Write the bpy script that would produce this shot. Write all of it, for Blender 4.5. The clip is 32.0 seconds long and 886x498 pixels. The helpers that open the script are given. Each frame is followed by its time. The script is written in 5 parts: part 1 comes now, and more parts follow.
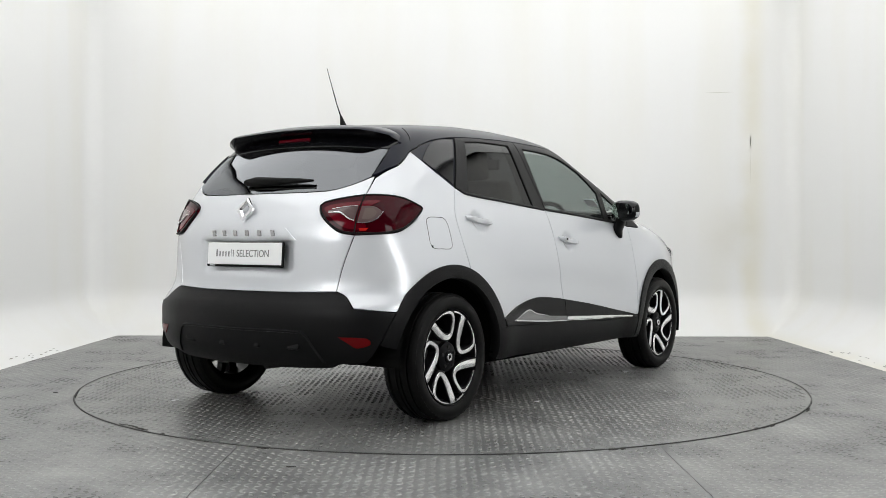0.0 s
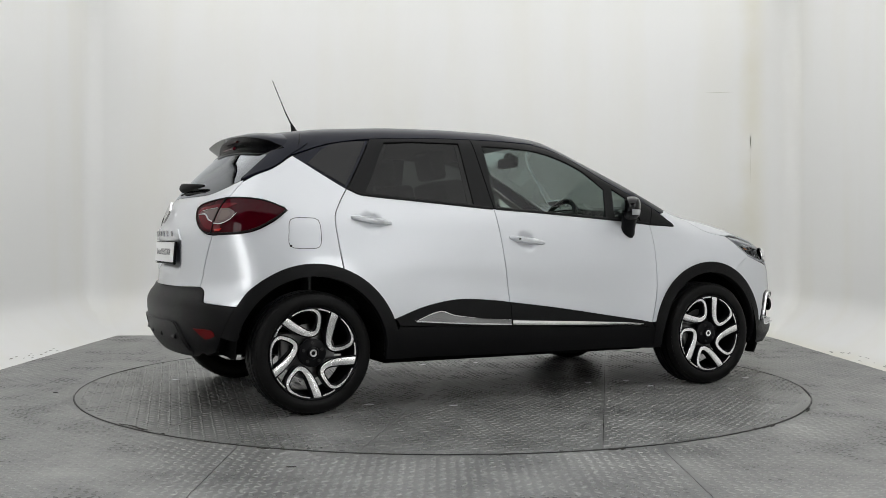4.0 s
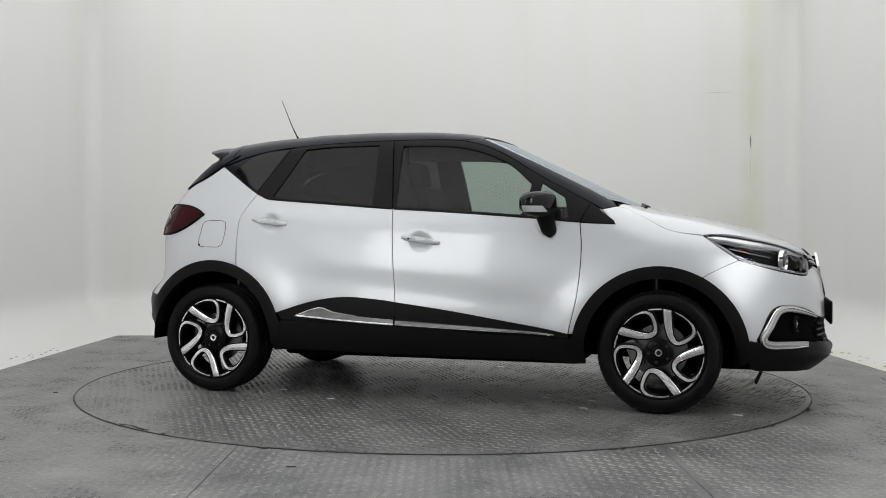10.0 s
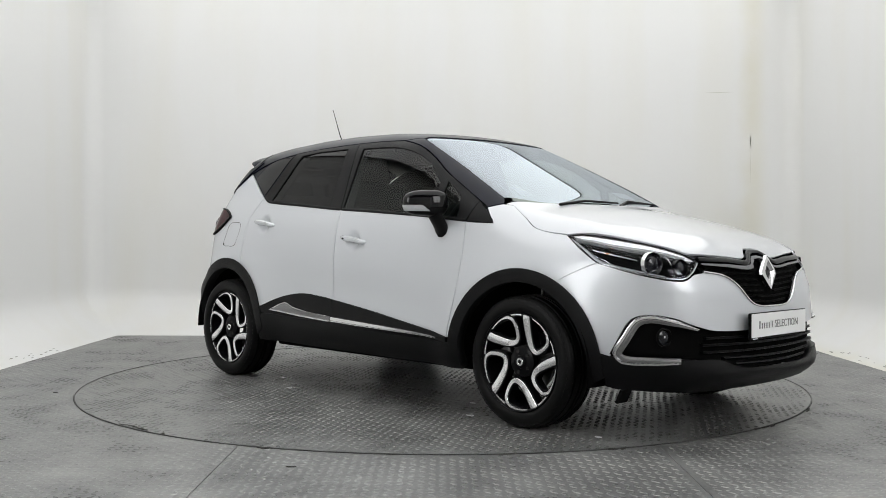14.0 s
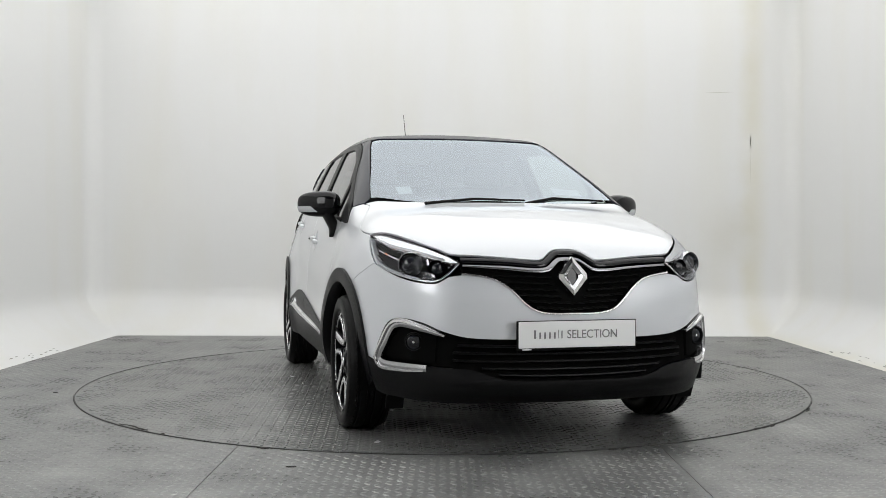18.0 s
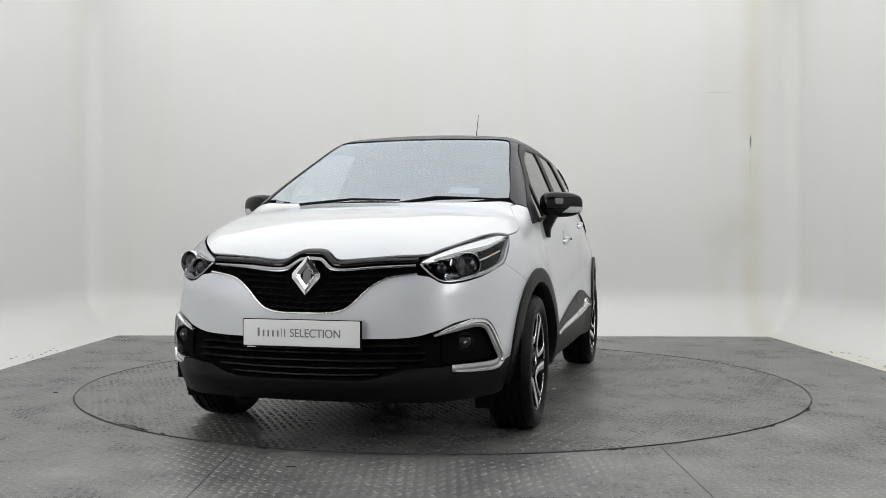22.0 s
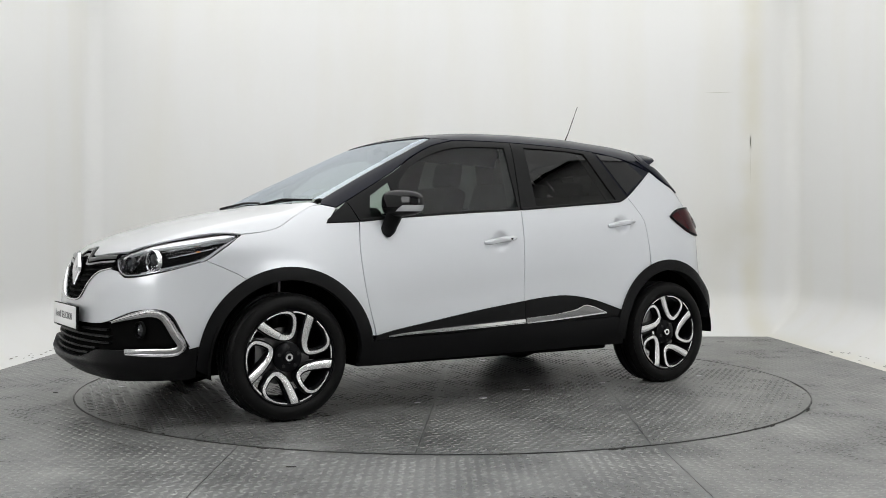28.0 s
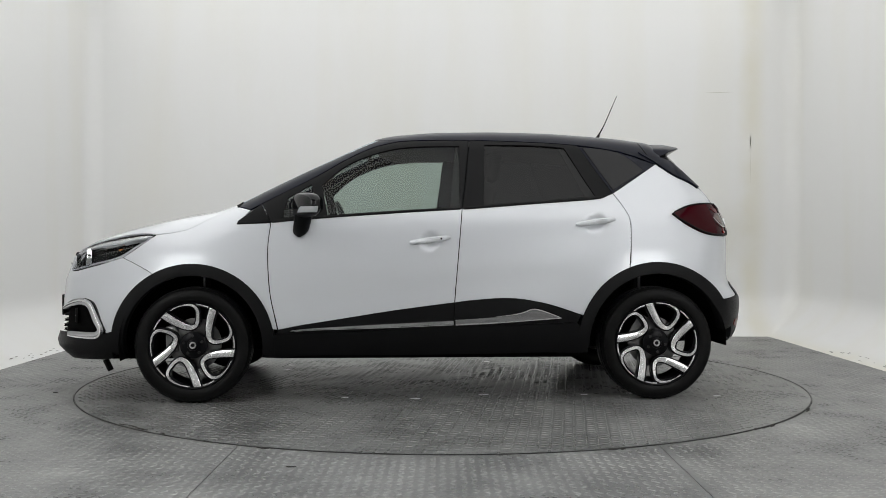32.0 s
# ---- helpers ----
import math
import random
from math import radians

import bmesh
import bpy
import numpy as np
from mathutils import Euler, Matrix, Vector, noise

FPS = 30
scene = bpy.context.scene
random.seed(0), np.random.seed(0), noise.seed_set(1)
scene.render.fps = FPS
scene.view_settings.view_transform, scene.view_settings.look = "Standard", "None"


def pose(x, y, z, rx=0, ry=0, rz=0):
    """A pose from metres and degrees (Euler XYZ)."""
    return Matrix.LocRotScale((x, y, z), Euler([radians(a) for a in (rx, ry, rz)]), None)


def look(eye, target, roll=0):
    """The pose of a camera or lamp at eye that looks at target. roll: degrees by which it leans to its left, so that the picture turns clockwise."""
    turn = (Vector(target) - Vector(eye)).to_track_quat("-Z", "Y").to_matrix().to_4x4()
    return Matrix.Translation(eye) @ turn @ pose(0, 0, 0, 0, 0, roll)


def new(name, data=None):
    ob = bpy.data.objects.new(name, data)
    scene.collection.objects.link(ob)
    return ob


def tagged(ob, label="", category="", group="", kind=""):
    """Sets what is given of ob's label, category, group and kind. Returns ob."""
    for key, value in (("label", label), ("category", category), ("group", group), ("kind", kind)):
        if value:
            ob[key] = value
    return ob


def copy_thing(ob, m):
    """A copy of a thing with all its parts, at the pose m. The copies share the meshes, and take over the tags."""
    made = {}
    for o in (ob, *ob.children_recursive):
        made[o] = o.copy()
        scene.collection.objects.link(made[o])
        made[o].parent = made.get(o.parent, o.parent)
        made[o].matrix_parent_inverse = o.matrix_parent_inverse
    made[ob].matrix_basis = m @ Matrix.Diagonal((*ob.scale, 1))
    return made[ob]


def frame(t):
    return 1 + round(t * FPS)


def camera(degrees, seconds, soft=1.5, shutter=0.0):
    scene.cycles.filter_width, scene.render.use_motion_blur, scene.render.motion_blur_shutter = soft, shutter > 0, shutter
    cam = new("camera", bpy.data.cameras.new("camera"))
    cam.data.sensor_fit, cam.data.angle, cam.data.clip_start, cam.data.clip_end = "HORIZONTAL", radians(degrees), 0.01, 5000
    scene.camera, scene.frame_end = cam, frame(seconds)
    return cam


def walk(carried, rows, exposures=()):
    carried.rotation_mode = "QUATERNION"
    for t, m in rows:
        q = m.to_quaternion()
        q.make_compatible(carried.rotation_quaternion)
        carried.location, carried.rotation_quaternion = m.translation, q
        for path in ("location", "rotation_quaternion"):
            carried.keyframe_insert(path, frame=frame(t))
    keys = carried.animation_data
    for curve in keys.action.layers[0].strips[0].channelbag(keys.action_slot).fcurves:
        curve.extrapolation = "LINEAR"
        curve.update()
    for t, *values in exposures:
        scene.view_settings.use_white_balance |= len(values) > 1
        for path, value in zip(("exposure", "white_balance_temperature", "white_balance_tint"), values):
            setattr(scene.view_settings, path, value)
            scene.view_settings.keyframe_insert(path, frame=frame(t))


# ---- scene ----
# ---- camera, light and exposure ----
cam = camera(47.98, 32.0, 0.7)
EYE = look((0.0, -6.417, 0.909), (0.0, 0.0, 0.8468), 0.1)
EXPOSURE = [(0, 0.16), (3, -0.04), (6, -0.28), (8, -0.30), (9, -0.28), (11, -0.22), (14, -0.05), (17, 0.01), (20, -0.15), (24, -0.12), (25.5, -0.09), (28, -0.03), (30, -0.15), (32, -0.2)]
walk(cam, [(0, EYE), (32, EYE)], EXPOSURE)

# turn of the turntable, degrees at seconds
TURN = [(0, 54.92), (2, 40.64), (6, 11.81), (9, -9.9), (13, -38.77), (16, -60.9), (19, -82.91), (20, -90.3),
        (23, -111.3), (25.5, -129.0), (28, -147.4), (32, -176.31)]
CAR_SIDE = -0.017  # the car stands a little off the turntable's middle

world = bpy.data.worlds.new("world")
scene.world = world
world.use_nodes = True
world.node_tree.nodes["Background"].inputs[0].default_value = (0.02, 0.02, 0.02, 1)
# ---- materials ----
def material(name, color, rough=0.5, metal=0.0, coat=0.0, var=0.0, scale=8.0, bump=0.0, bump_scale=200.0, spec=0.5,
             transmission=0.0, emission=0.0, ior=1.45, rough_var=0.0, color2=None, coat_rough=0.03):
    m = bpy.data.materials.new(name)
    m.use_nodes = True
    nt = m.node_tree
    b = nt.nodes["Principled BSDF"]
    b.inputs["Base Color"].default_value = (*color, 1)
    b.inputs["Roughness"].default_value = rough
    b.inputs["Metallic"].default_value = metal
    b.inputs["Coat Weight"].default_value = coat
    b.inputs["Coat Roughness"].default_value = coat_rough
    b.inputs["Specular IOR Level"].default_value = spec
    b.inputs["Transmission Weight"].default_value = transmission
    b.inputs["IOR"].default_value = ior
    if emission:
        b.inputs["Emission Color"].default_value = (*color, 1)
        b.inputs["Emission Strength"].default_value = emission
    co = nt.nodes.new("ShaderNodeTexCoord")
    if var or rough_var:
        n1 = nt.nodes.new("ShaderNodeTexNoise")
        n1.inputs["Scale"].default_value = scale
        n1.inputs["Detail"].default_value = 6
        nt.links.new(co.outputs["Object"], n1.inputs["Vector"])
        if var:
            mix = nt.nodes.new("ShaderNodeMix")
            mix.data_type = "RGBA"
            lo = color2 or tuple(c * (1 - var) for c in color)
            mix.inputs[6].default_value = (*lo, 1)
            mix.inputs[7].default_value = (*[min(1, c * (1 + var * 0.6)) for c in color], 1)
            ramp = nt.nodes.new("ShaderNodeMapRange")
            ramp.inputs["From Min"].default_value = 0.32
            ramp.inputs["From Max"].default_value = 0.68
            nt.links.new(n1.outputs["Fac"], ramp.inputs["Value"])
            nt.links.new(ramp.outputs["Result"], mix.inputs[0])
            nt.links.new(mix.outputs[2], b.inputs["Base Color"])
        if rough_var:
            mr = nt.nodes.new("ShaderNodeMapRange")
            mr.inputs["To Min"].default_value = max(0.02, rough - rough_var)
            mr.inputs["To Max"].default_value = min(1, rough + rough_var)
            nt.links.new(n1.outputs["Fac"], mr.inputs["Value"])
            nt.links.new(mr.outputs["Result"], b.inputs["Roughness"])
    if bump:
        n2 = nt.nodes.new("ShaderNodeTexNoise")
        n2.inputs["Scale"].default_value = bump_scale
        n2.inputs["Detail"].default_value = 3
        nt.links.new(co.outputs["Object"], n2.inputs["Vector"])
        bp = nt.nodes.new("ShaderNodeBump")
        bp.inputs["Strength"].default_value = bump
        bp.inputs["Distance"].default_value = 0.002
        nt.links.new(n2.outputs["Fac"], bp.inputs["Height"])
        nt.links.new(bp.outputs["Normal"], b.inputs["Normal"])
    return m


def wall_material():
    """Gloss white wall paint, yellowed in vertical streaks and smudged."""
    m = material("white_wall_paint", (0.80, 0.80, 0.785), 0.5, bump=0.05, bump_scale=30)
    nt = m.node_tree
    b = nt.nodes["Principled BSDF"]
    co = nt.nodes.new("ShaderNodeTexCoord")
    mp = nt.nodes.new("ShaderNodeMapping")
    mp.inputs["Scale"].default_value = (1.6, 1.6, 0.22)
    n = nt.nodes.new("ShaderNodeTexNoise")
    n.inputs["Scale"].default_value = 1.3
    n.inputs["Detail"].default_value = 4
    nt.links.new(co.outputs["Object"], mp.inputs["Vector"])
    nt.links.new(mp.outputs["Vector"], n.inputs["Vector"])
    r = nt.nodes.new("ShaderNodeMapRange")
    r.inputs["From Min"].default_value = 0.45
    r.inputs["From Max"].default_value = 0.75
    nt.links.new(n.outputs["Fac"], r.inputs["Value"])
    mix = nt.nodes.new("ShaderNodeMix")
    mix.data_type = "RGBA"
    mix.inputs[6].default_value = (0.80, 0.80, 0.792, 1)
    mix.inputs[7].default_value = (0.783, 0.776, 0.740, 1)
    nt.links.new(r.outputs["Result"], mix.inputs[0])
    # an old water run, ochre, down the back wall near one corner
    sep = nt.nodes.new("ShaderNodeSeparateXYZ")
    nt.links.new(co.outputs["Object"], sep.inputs[0])
    fine = nt.nodes.new("ShaderNodeTexNoise")
    fine.inputs["Scale"].default_value = 2.6
    fine.inputs["Detail"].default_value = 6
    nt.links.new(co.outputs["Object"], fine.inputs["Vector"])
    wob = nt.nodes.new("ShaderNodeMath")
    wob.operation = "MULTIPLY_ADD"
    wob.inputs[1].default_value = 0.12
    nt.links.new(fine.outputs["Fac"], wob.inputs[0])
    nt.links.new(sep.outputs["X"], wob.inputs[2])
    off = nt.nodes.new("ShaderNodeMath")
    off.operation = "SUBTRACT"
    off.inputs[1].default_value = 3.09
    nt.links.new(wob.outputs[0], off.inputs[0])
    gap = nt.nodes.new("ShaderNodeMath")
    gap.operation = "ABSOLUTE"
    nt.links.new(off.outputs[0], gap.inputs[0])
    far = nt.nodes.new("ShaderNodeMapRange")
    far.interpolation_type = "SMOOTHSTEP"
    far.inputs["From Max"].default_value = 0.19
    far.inputs["To Min"].default_value = 1.0
    far.inputs["To Max"].default_value = 0.0
    nt.links.new(gap.outputs[0], far.inputs["Value"])
    soft = nt.nodes.new("ShaderNodeMath")
    soft.operation = "MULTIPLY"
    nt.links.new(far.outputs[0], soft.inputs[0])
    nt.links.new(fine.outputs["Fac"], soft.inputs[1])
    run = nt.nodes.new("ShaderNodeMix")
    run.data_type = "RGBA"
    run.inputs[7].default_value = (0.72, 0.69, 0.57, 1)
    nt.links.new(soft.outputs[0], run.inputs[0])
    nt.links.new(mix.outputs[2], run.inputs[6])
    # a brown smudge lower down, and pale wiped patches
    gapz = nt.nodes.new("ShaderNodeVectorMath")
    gapz.operation = "DISTANCE"
    gapz.inputs[1].default_value = (2.85, 3.34, 0.98)
    nt.links.new(co.outputs["Object"], gapz.inputs[0])
    near = nt.nodes.new("ShaderNodeMapRange")
    near.interpolation_type = "SMOOTHSTEP"
    near.inputs["From Max"].default_value = 0.42
    near.inputs["To Min"].default_value = 0.9
    near.inputs["To Max"].default_value = 0.0
    nt.links.new(gapz.outputs["Value"], near.inputs["Value"])
    blot = nt.nodes.new("ShaderNodeMath")
    blot.operation = "MULTIPLY"
    nt.links.new(near.outputs[0], blot.inputs[0])
    nt.links.new(fine.outputs["Fac"], blot.inputs[1])
    smudge = nt.nodes.new("ShaderNodeMix")
    smudge.data_type = "RGBA"
    smudge.inputs[7].default_value = (0.66, 0.64, 0.56, 1)
    nt.links.new(blot.outputs[0], smudge.inputs[0])
    nt.links.new(run.outputs[2], smudge.inputs[6])
    nt.links.new(smudge.outputs[2], b.inputs["Base Color"])
    return m


def plate_material(name, dark, light, rough):
    """Worn, dusty steel tread plate: blotches, scuffs and fine grain."""
    m = bpy.data.materials.new(name)
    m.use_nodes = True
    nt = m.node_tree
    b = nt.nodes["Principled BSDF"]
    co = nt.nodes.new("ShaderNodeTexCoord")
    big = nt.nodes.new("ShaderNodeTexNoise")
    big.inputs["Scale"].default_value = 2.2
    big.inputs["Detail"].default_value = 8
    big.inputs["Roughness"].default_value = 0.65
    fine = nt.nodes.new("ShaderNodeTexNoise")
    fine.inputs["Scale"].default_value = 60
    fine.inputs["Detail"].default_value = 5
    for n in (big, fine):
        nt.links.new(co.outputs["Object"], n.inputs["Vector"])
    add = nt.nodes.new("ShaderNodeMath")
    add.operation = "MULTIPLY_ADD"
    add.inputs[1].default_value = 0.45
    nt.links.new(fine.outputs["Fac"], add.inputs[0])
    nt.links.new(big.outputs["Fac"], add.inputs[2])
    r = nt.nodes.new("ShaderNodeMapRange")
    r.inputs["From Min"].default_value = 0.5
    r.inputs["From Max"].default_value = 0.95
    nt.links.new(add.outputs[0], r.inputs["Value"])
    mix = nt.nodes.new("ShaderNodeMix")
    mix.data_type = "RGBA"
    mix.inputs[6].default_value = (*dark, 1)
    mix.inputs[7].default_value = (*light, 1)
    nt.links.new(r.outputs["Result"], mix.inputs[0])
    nt.links.new(mix.outputs[2], b.inputs["Base Color"])
    b.inputs["Metallic"].default_value = 0.25
    rr = nt.nodes.new("ShaderNodeMapRange")
    rr.inputs["To Min"].default_value = rough - 0.07
    rr.inputs["To Max"].default_value = rough + 0.08
    nt.links.new(big.outputs["Fac"], rr.inputs["Value"])
    nt.links.new(rr.outputs["Result"], b.inputs["Roughness"])
    bp = nt.nodes.new("ShaderNodeBump")
    bp.inputs["Strength"].default_value = 0.15
    bp.inputs["Distance"].default_value = 0.001
    nt.links.new(fine.outputs["Fac"], bp.inputs["Height"])
    nt.links.new(bp.outputs["Normal"], b.inputs["Normal"])
    return m


def glass_material(name, tint, rough=0.0, gloss_face=0.085, gloss=(1, 1, 1)):
    """Thin tinted car glass: a see-through tint under a mirror gloss."""
    m = bpy.data.materials.new(name)
    m.use_nodes = True
    nt = m.node_tree
    nt.nodes.remove(nt.nodes["Principled BSDF"])
    out = nt.nodes["Material Output"]
    tr = nt.nodes.new("ShaderNodeBsdfTransparent")
    tr.inputs[0].default_value = (*tint, 1)
    gl = nt.nodes.new("ShaderNodeBsdfGlossy")
    gl.inputs["Roughness"].default_value = rough
    gl.inputs["Color"].default_value = (*gloss, 1)
    lw = nt.nodes.new("ShaderNodeLayerWeight")
    lw.inputs["Blend"].default_value = 0.5
    pw = nt.nodes.new("ShaderNodeMath")
    pw.operation = "POWER"
    pw.inputs[1].default_value = 5.0
    fr = nt.nodes.new("ShaderNodeMath")
    fr.operation = "MULTIPLY_ADD"
    fr.inputs[1].default_value = 1 - gloss_face
    fr.inputs[2].default_value = gloss_face
    nt.links.new(lw.outputs["Facing"], pw.inputs[0])
    nt.links.new(pw.outputs[0], fr.inputs[0])
    mx = nt.nodes.new("ShaderNodeMixShader")
    nt.links.new(fr.outputs[0], mx.inputs[0])
    nt.links.new(tr.outputs[0], mx.inputs[1])
    nt.links.new(gl.outputs[0], mx.inputs[2])
    nt.links.new(mx.outputs[0], out.inputs[0])
    return m


WALL = wall_material()
CEILING = material("dark_ceiling_paint", (0.05, 0.05, 0.052), 0.8, var=0.1, scale=2)
PLATE = plate_material("worn_tread_plate", (0.085, 0.087, 0.086), (0.29, 0.29, 0.285), 0.38)
DISC = plate_material("worn_turntable_plate", (0.07, 0.072, 0.071), (0.25, 0.25, 0.245), 0.32)
# treads lighter than their plates, standing in for the highlights they catch
TREAD = plate_material("worn_highlit_tread", (0.125, 0.127, 0.125), (0.36, 0.36, 0.352), 0.28)
# dark tone of the ring that stands in for the deck gap's shade
RING_SHADE = material("dark_ring_shade", (0.075, 0.075, 0.072), 0.5, metal=0.4, var=0.5, scale=9)
# deck treads a little lighter than the deck, highlights put into the colour
DECK_TREAD = plate_material("worn_highlit_deck_tread", (0.085, 0.087, 0.085), (0.27, 0.27, 0.264), 0.27)
DARK_STEEL = material("dark_steel", (0.03, 0.03, 0.03), 0.6, metal=0.5, var=0.3, scale=20)
LIGHT = material("light_diffuser", (0.985, 0.99, 0.985), 0.5, emission=1.19)
# glow of the unseen fill lights added beside the camera
FILL = material("fill_light_diffuser", (0.985, 0.99, 0.985), 0.5, emission=5.0)
PAINT = material("pearl_white_paint", (0.632, 0.648, 0.680), 0.36, metal=0.30, coat=0.9, spec=0.5, bump=0.02, bump_scale=900, coat_rough=0.035)
BLACK_PAINT = material("gloss_black_paint", (0.004, 0.005, 0.012), 0.32, coat=0.3, spec=0.08, bump=0.02, bump_scale=900, coat_rough=0.03)
PIANO = material("piano_black_plastic", (0.003, 0.003, 0.004), 0.06, coat=0.0, spec=0.4)
CLADDING = material("grained_black_plastic", (0.004, 0.004, 0.0045), 0.40, spec=0.18, bump=0.25, bump_scale=700, var=0.15, scale=6)
MATT_BLACK = material("matt_black_plastic", (0.004, 0.004, 0.004), 0.6, spec=0.12, var=0.2, scale=12)
# near black that puts the shade of grilles, gaps and hollows into the colour
VOID = material("shadow_black_liner", (0.004, 0.004, 0.004), 0.9, spec=0.05)
RUBBER = material("tyre_rubber", (0.005, 0.005, 0.005), 0.45, spec=0.16, var=0.25, scale=14, bump=0.15, bump_scale=400)
SEAL = material("black_rubber_seal", (0.006, 0.006, 0.006), 0.5, spec=0.15)
BRIGHT = material("polished_trim", (0.66, 0.66, 0.67), 0.09, metal=1.0)
CHROME = material("chrome", (0.78, 0.78, 0.79), 0.12, metal=1.0)
SATIN = material("satin_chrome", (0.72, 0.72, 0.73), 0.26, metal=1.0)
ALLOY = material("machined_alloy", (0.86, 0.86, 0.87), 0.27, metal=0.85, var=0.05, scale=30)
ALLOY_BLACK = material("gloss_black_alloy", (0.004, 0.004, 0.005), 0.28, coat=0.06, spec=0.1)
STEEL = material("brake_steel", (0.22, 0.22, 0.22), 0.38, metal=1.0, rough_var=0.1, scale=20)
GLASS = glass_material("clear_car_glass", (0.58, 0.65, 0.615), 0.0, 0.024)
SCREEN = glass_material("heat_reflecting_windscreen_glass", (0.45, 0.50, 0.49), 0.0, 0.33, (0.82, 0.89, 0.97))
PRIVACY = glass_material("privacy_glass", (0.06, 0.063, 0.063), 0.0, 0.024)
REAR_GLASS = glass_material("dark_rear_glass", (0.05, 0.05, 0.052), 0.02, 0.17, (0.92, 0.95, 1.0))
LENS = glass_material("clear_lamp_lens", (0.95, 0.96, 0.97), 0.0, 0.022, (0.72, 0.72, 0.76))
LAMP_DARK = material("dark_lamp_glass", (0.010, 0.011, 0.015), 0.05, coat=0.35, spec=0.4)
RED_LENS = material("red_lamp_lens", (0.095, 0.0015, 0.006), 0.10, coat=0.22, spec=0.2)
RED_DARK = material("dark_red_lamp_lens", (0.034, 0.0005, 0.003), 0.05, coat=0.03, spec=0.14)
RED_REFLECTOR = material("red_reflector", (0.11, 0.003, 0.004), 0.25, spec=0.15)
# grey metal that stands in for the grille trim's sheen
GRILLE_SHEEN = material("grille_sheen_metal", (0.24, 0.24, 0.25), 0.24, metal=1.0)
TRIM_CHROME = material("smoked_chrome", (0.42, 0.42, 0.43), 0.2, metal=1.0)
LAMP_WHITE = material("frosted_lamp_plastic", (0.46, 0.47, 0.49), 0.25, coat=0.8)
CLEAR_LENS = material("pale_lamp_lens", (0.11, 0.075, 0.075), 0.12, coat=0.6)
AMBER_GREY = material("clouded_lamp_core", (0.13, 0.10, 0.09), 0.2, coat=0.4)
# brighter red: a small glow in the tail lamp put into the colour
RED_GLINT = material("red_glint_lens", (0.42, 0.012, 0.008), 0.15, coat=0.6)
AMBER = material("amber_bulb", (0.75, 0.25, 0.03), 0.3, coat=0.5)
SEAT_CLOTH = material("charcoal_seat_cloth", (0.03, 0.03, 0.031), 0.85, spec=0.2, bump=0.4, bump_scale=300, var=0.2, scale=20)
DASH = material("dark_dashboard_plastic", (0.015, 0.015, 0.016), 0.6, spec=0.2, bump=0.3, bump_scale=500)
LINING = material("grey_headlining", (0.17, 0.17, 0.165), 0.9, spec=0.1, var=0.06, scale=20)
PLATE_WHITE = material("white_plate_plastic", (0.86, 0.86, 0.86), 0.35, coat=0.3)
PRINT = material("grey_print", (0.20, 0.20, 0.205), 0.5)
MIRROR = material("mirror_silver", (0.80, 0.84, 0.83), 0.02, metal=1.0)
STICKER = material("faded_permit_paper", (0.80, 0.82, 0.84), 0.6, var=0.2, scale=60)
PAPER = material("pale_paper", (0.75, 0.76, 0.78), 0.6)
DIRT = material("packed_dirt", (0.035, 0.033, 0.03), 0.8, var=0.4, scale=80)
SCUFF = material("dark_scuff", (0.30, 0.29, 0.27), 0.7, var=0.4, scale=60)
STAIN = material("wall_stain", (0.46, 0.44, 0.37), 0.7)
# ---- helpers for meshes ----
def mesh_object(name, verts, faces, mat, parent=None, label="", smooth=False, normals=None):
    me = bpy.data.meshes.new(name)
    me.from_pydata([tuple(v) for v in verts], [], [tuple(int(i) for i in f) for f in faces])
    me.update()
    if smooth or normals is not None:
        me.polygons.foreach_set("use_smooth", [True] * len(me.polygons))
    if normals is not None:
        me.normals_split_custom_set_from_vertices([tuple(n) for n in normals])
    me.materials.append(mat)
    ob = new(name, me)
    if parent:
        ob.parent = parent
    if label:
        ob["label"] = label
    return ob


def part(name, bm, mat, parent=None, label="", smooth=None):
    """Links a bmesh as one mesh object; smooth: degrees of the sharpest smooth edge."""
    me = bpy.data.meshes.new(name)
    bmesh.ops.recalc_face_normals(bm, faces=bm.faces[:])
    if smooth:
        for f in bm.faces:
            f.smooth = True
        for e in bm.edges:
            if len(e.link_faces) == 2 and e.calc_face_angle(0) > radians(smooth):
                e.smooth = False
    bm.to_mesh(me)
    bm.free()
    me.materials.append(mat)
    ob = new(name, me)
    if parent:
        ob.parent = parent
    if label:
        ob["label"] = label
    return ob


def box(bm, size, m=Matrix(), bevel=0.0, seg=2):
    r = bmesh.ops.create_cube(bm, size=1.0, matrix=m @ Matrix.Diagonal((*size, 1)))
    if bevel:
        es = {e for v in r["verts"] for e in v.link_edges}
        bmesh.ops.bevel(bm, geom=list(es), offset=bevel, segments=seg, affect="EDGES", profile=0.6)
    return bm


def cyl(bm, r1, r2, depth, m=Matrix(), seg=24):
    bmesh.ops.create_cone(bm, cap_ends=True, segments=seg, radius1=r1, radius2=r2, depth=depth, matrix=m)
    return bm


def revolve(profile, seg, m=Matrix(), closed=False):
    """Turns a profile of (r, h) round the y axis (h along y)."""
    bm = bmesh.new()
    rings = []
    for k in range(seg):
        a = 2 * math.pi * k / seg
        rings.append([bm.verts.new(m @ Vector((r * math.cos(a), h, r * math.sin(a)))) for r, h in profile])
    n = len(profile)
    for k in range(seg):
        p, q = rings[k], rings[(k + 1) % seg]
        for i in range(n if closed else n - 1):
            j = (i + 1) % n
            bm.faces.new((p[i], p[j], q[j], q[i]))
    return bm


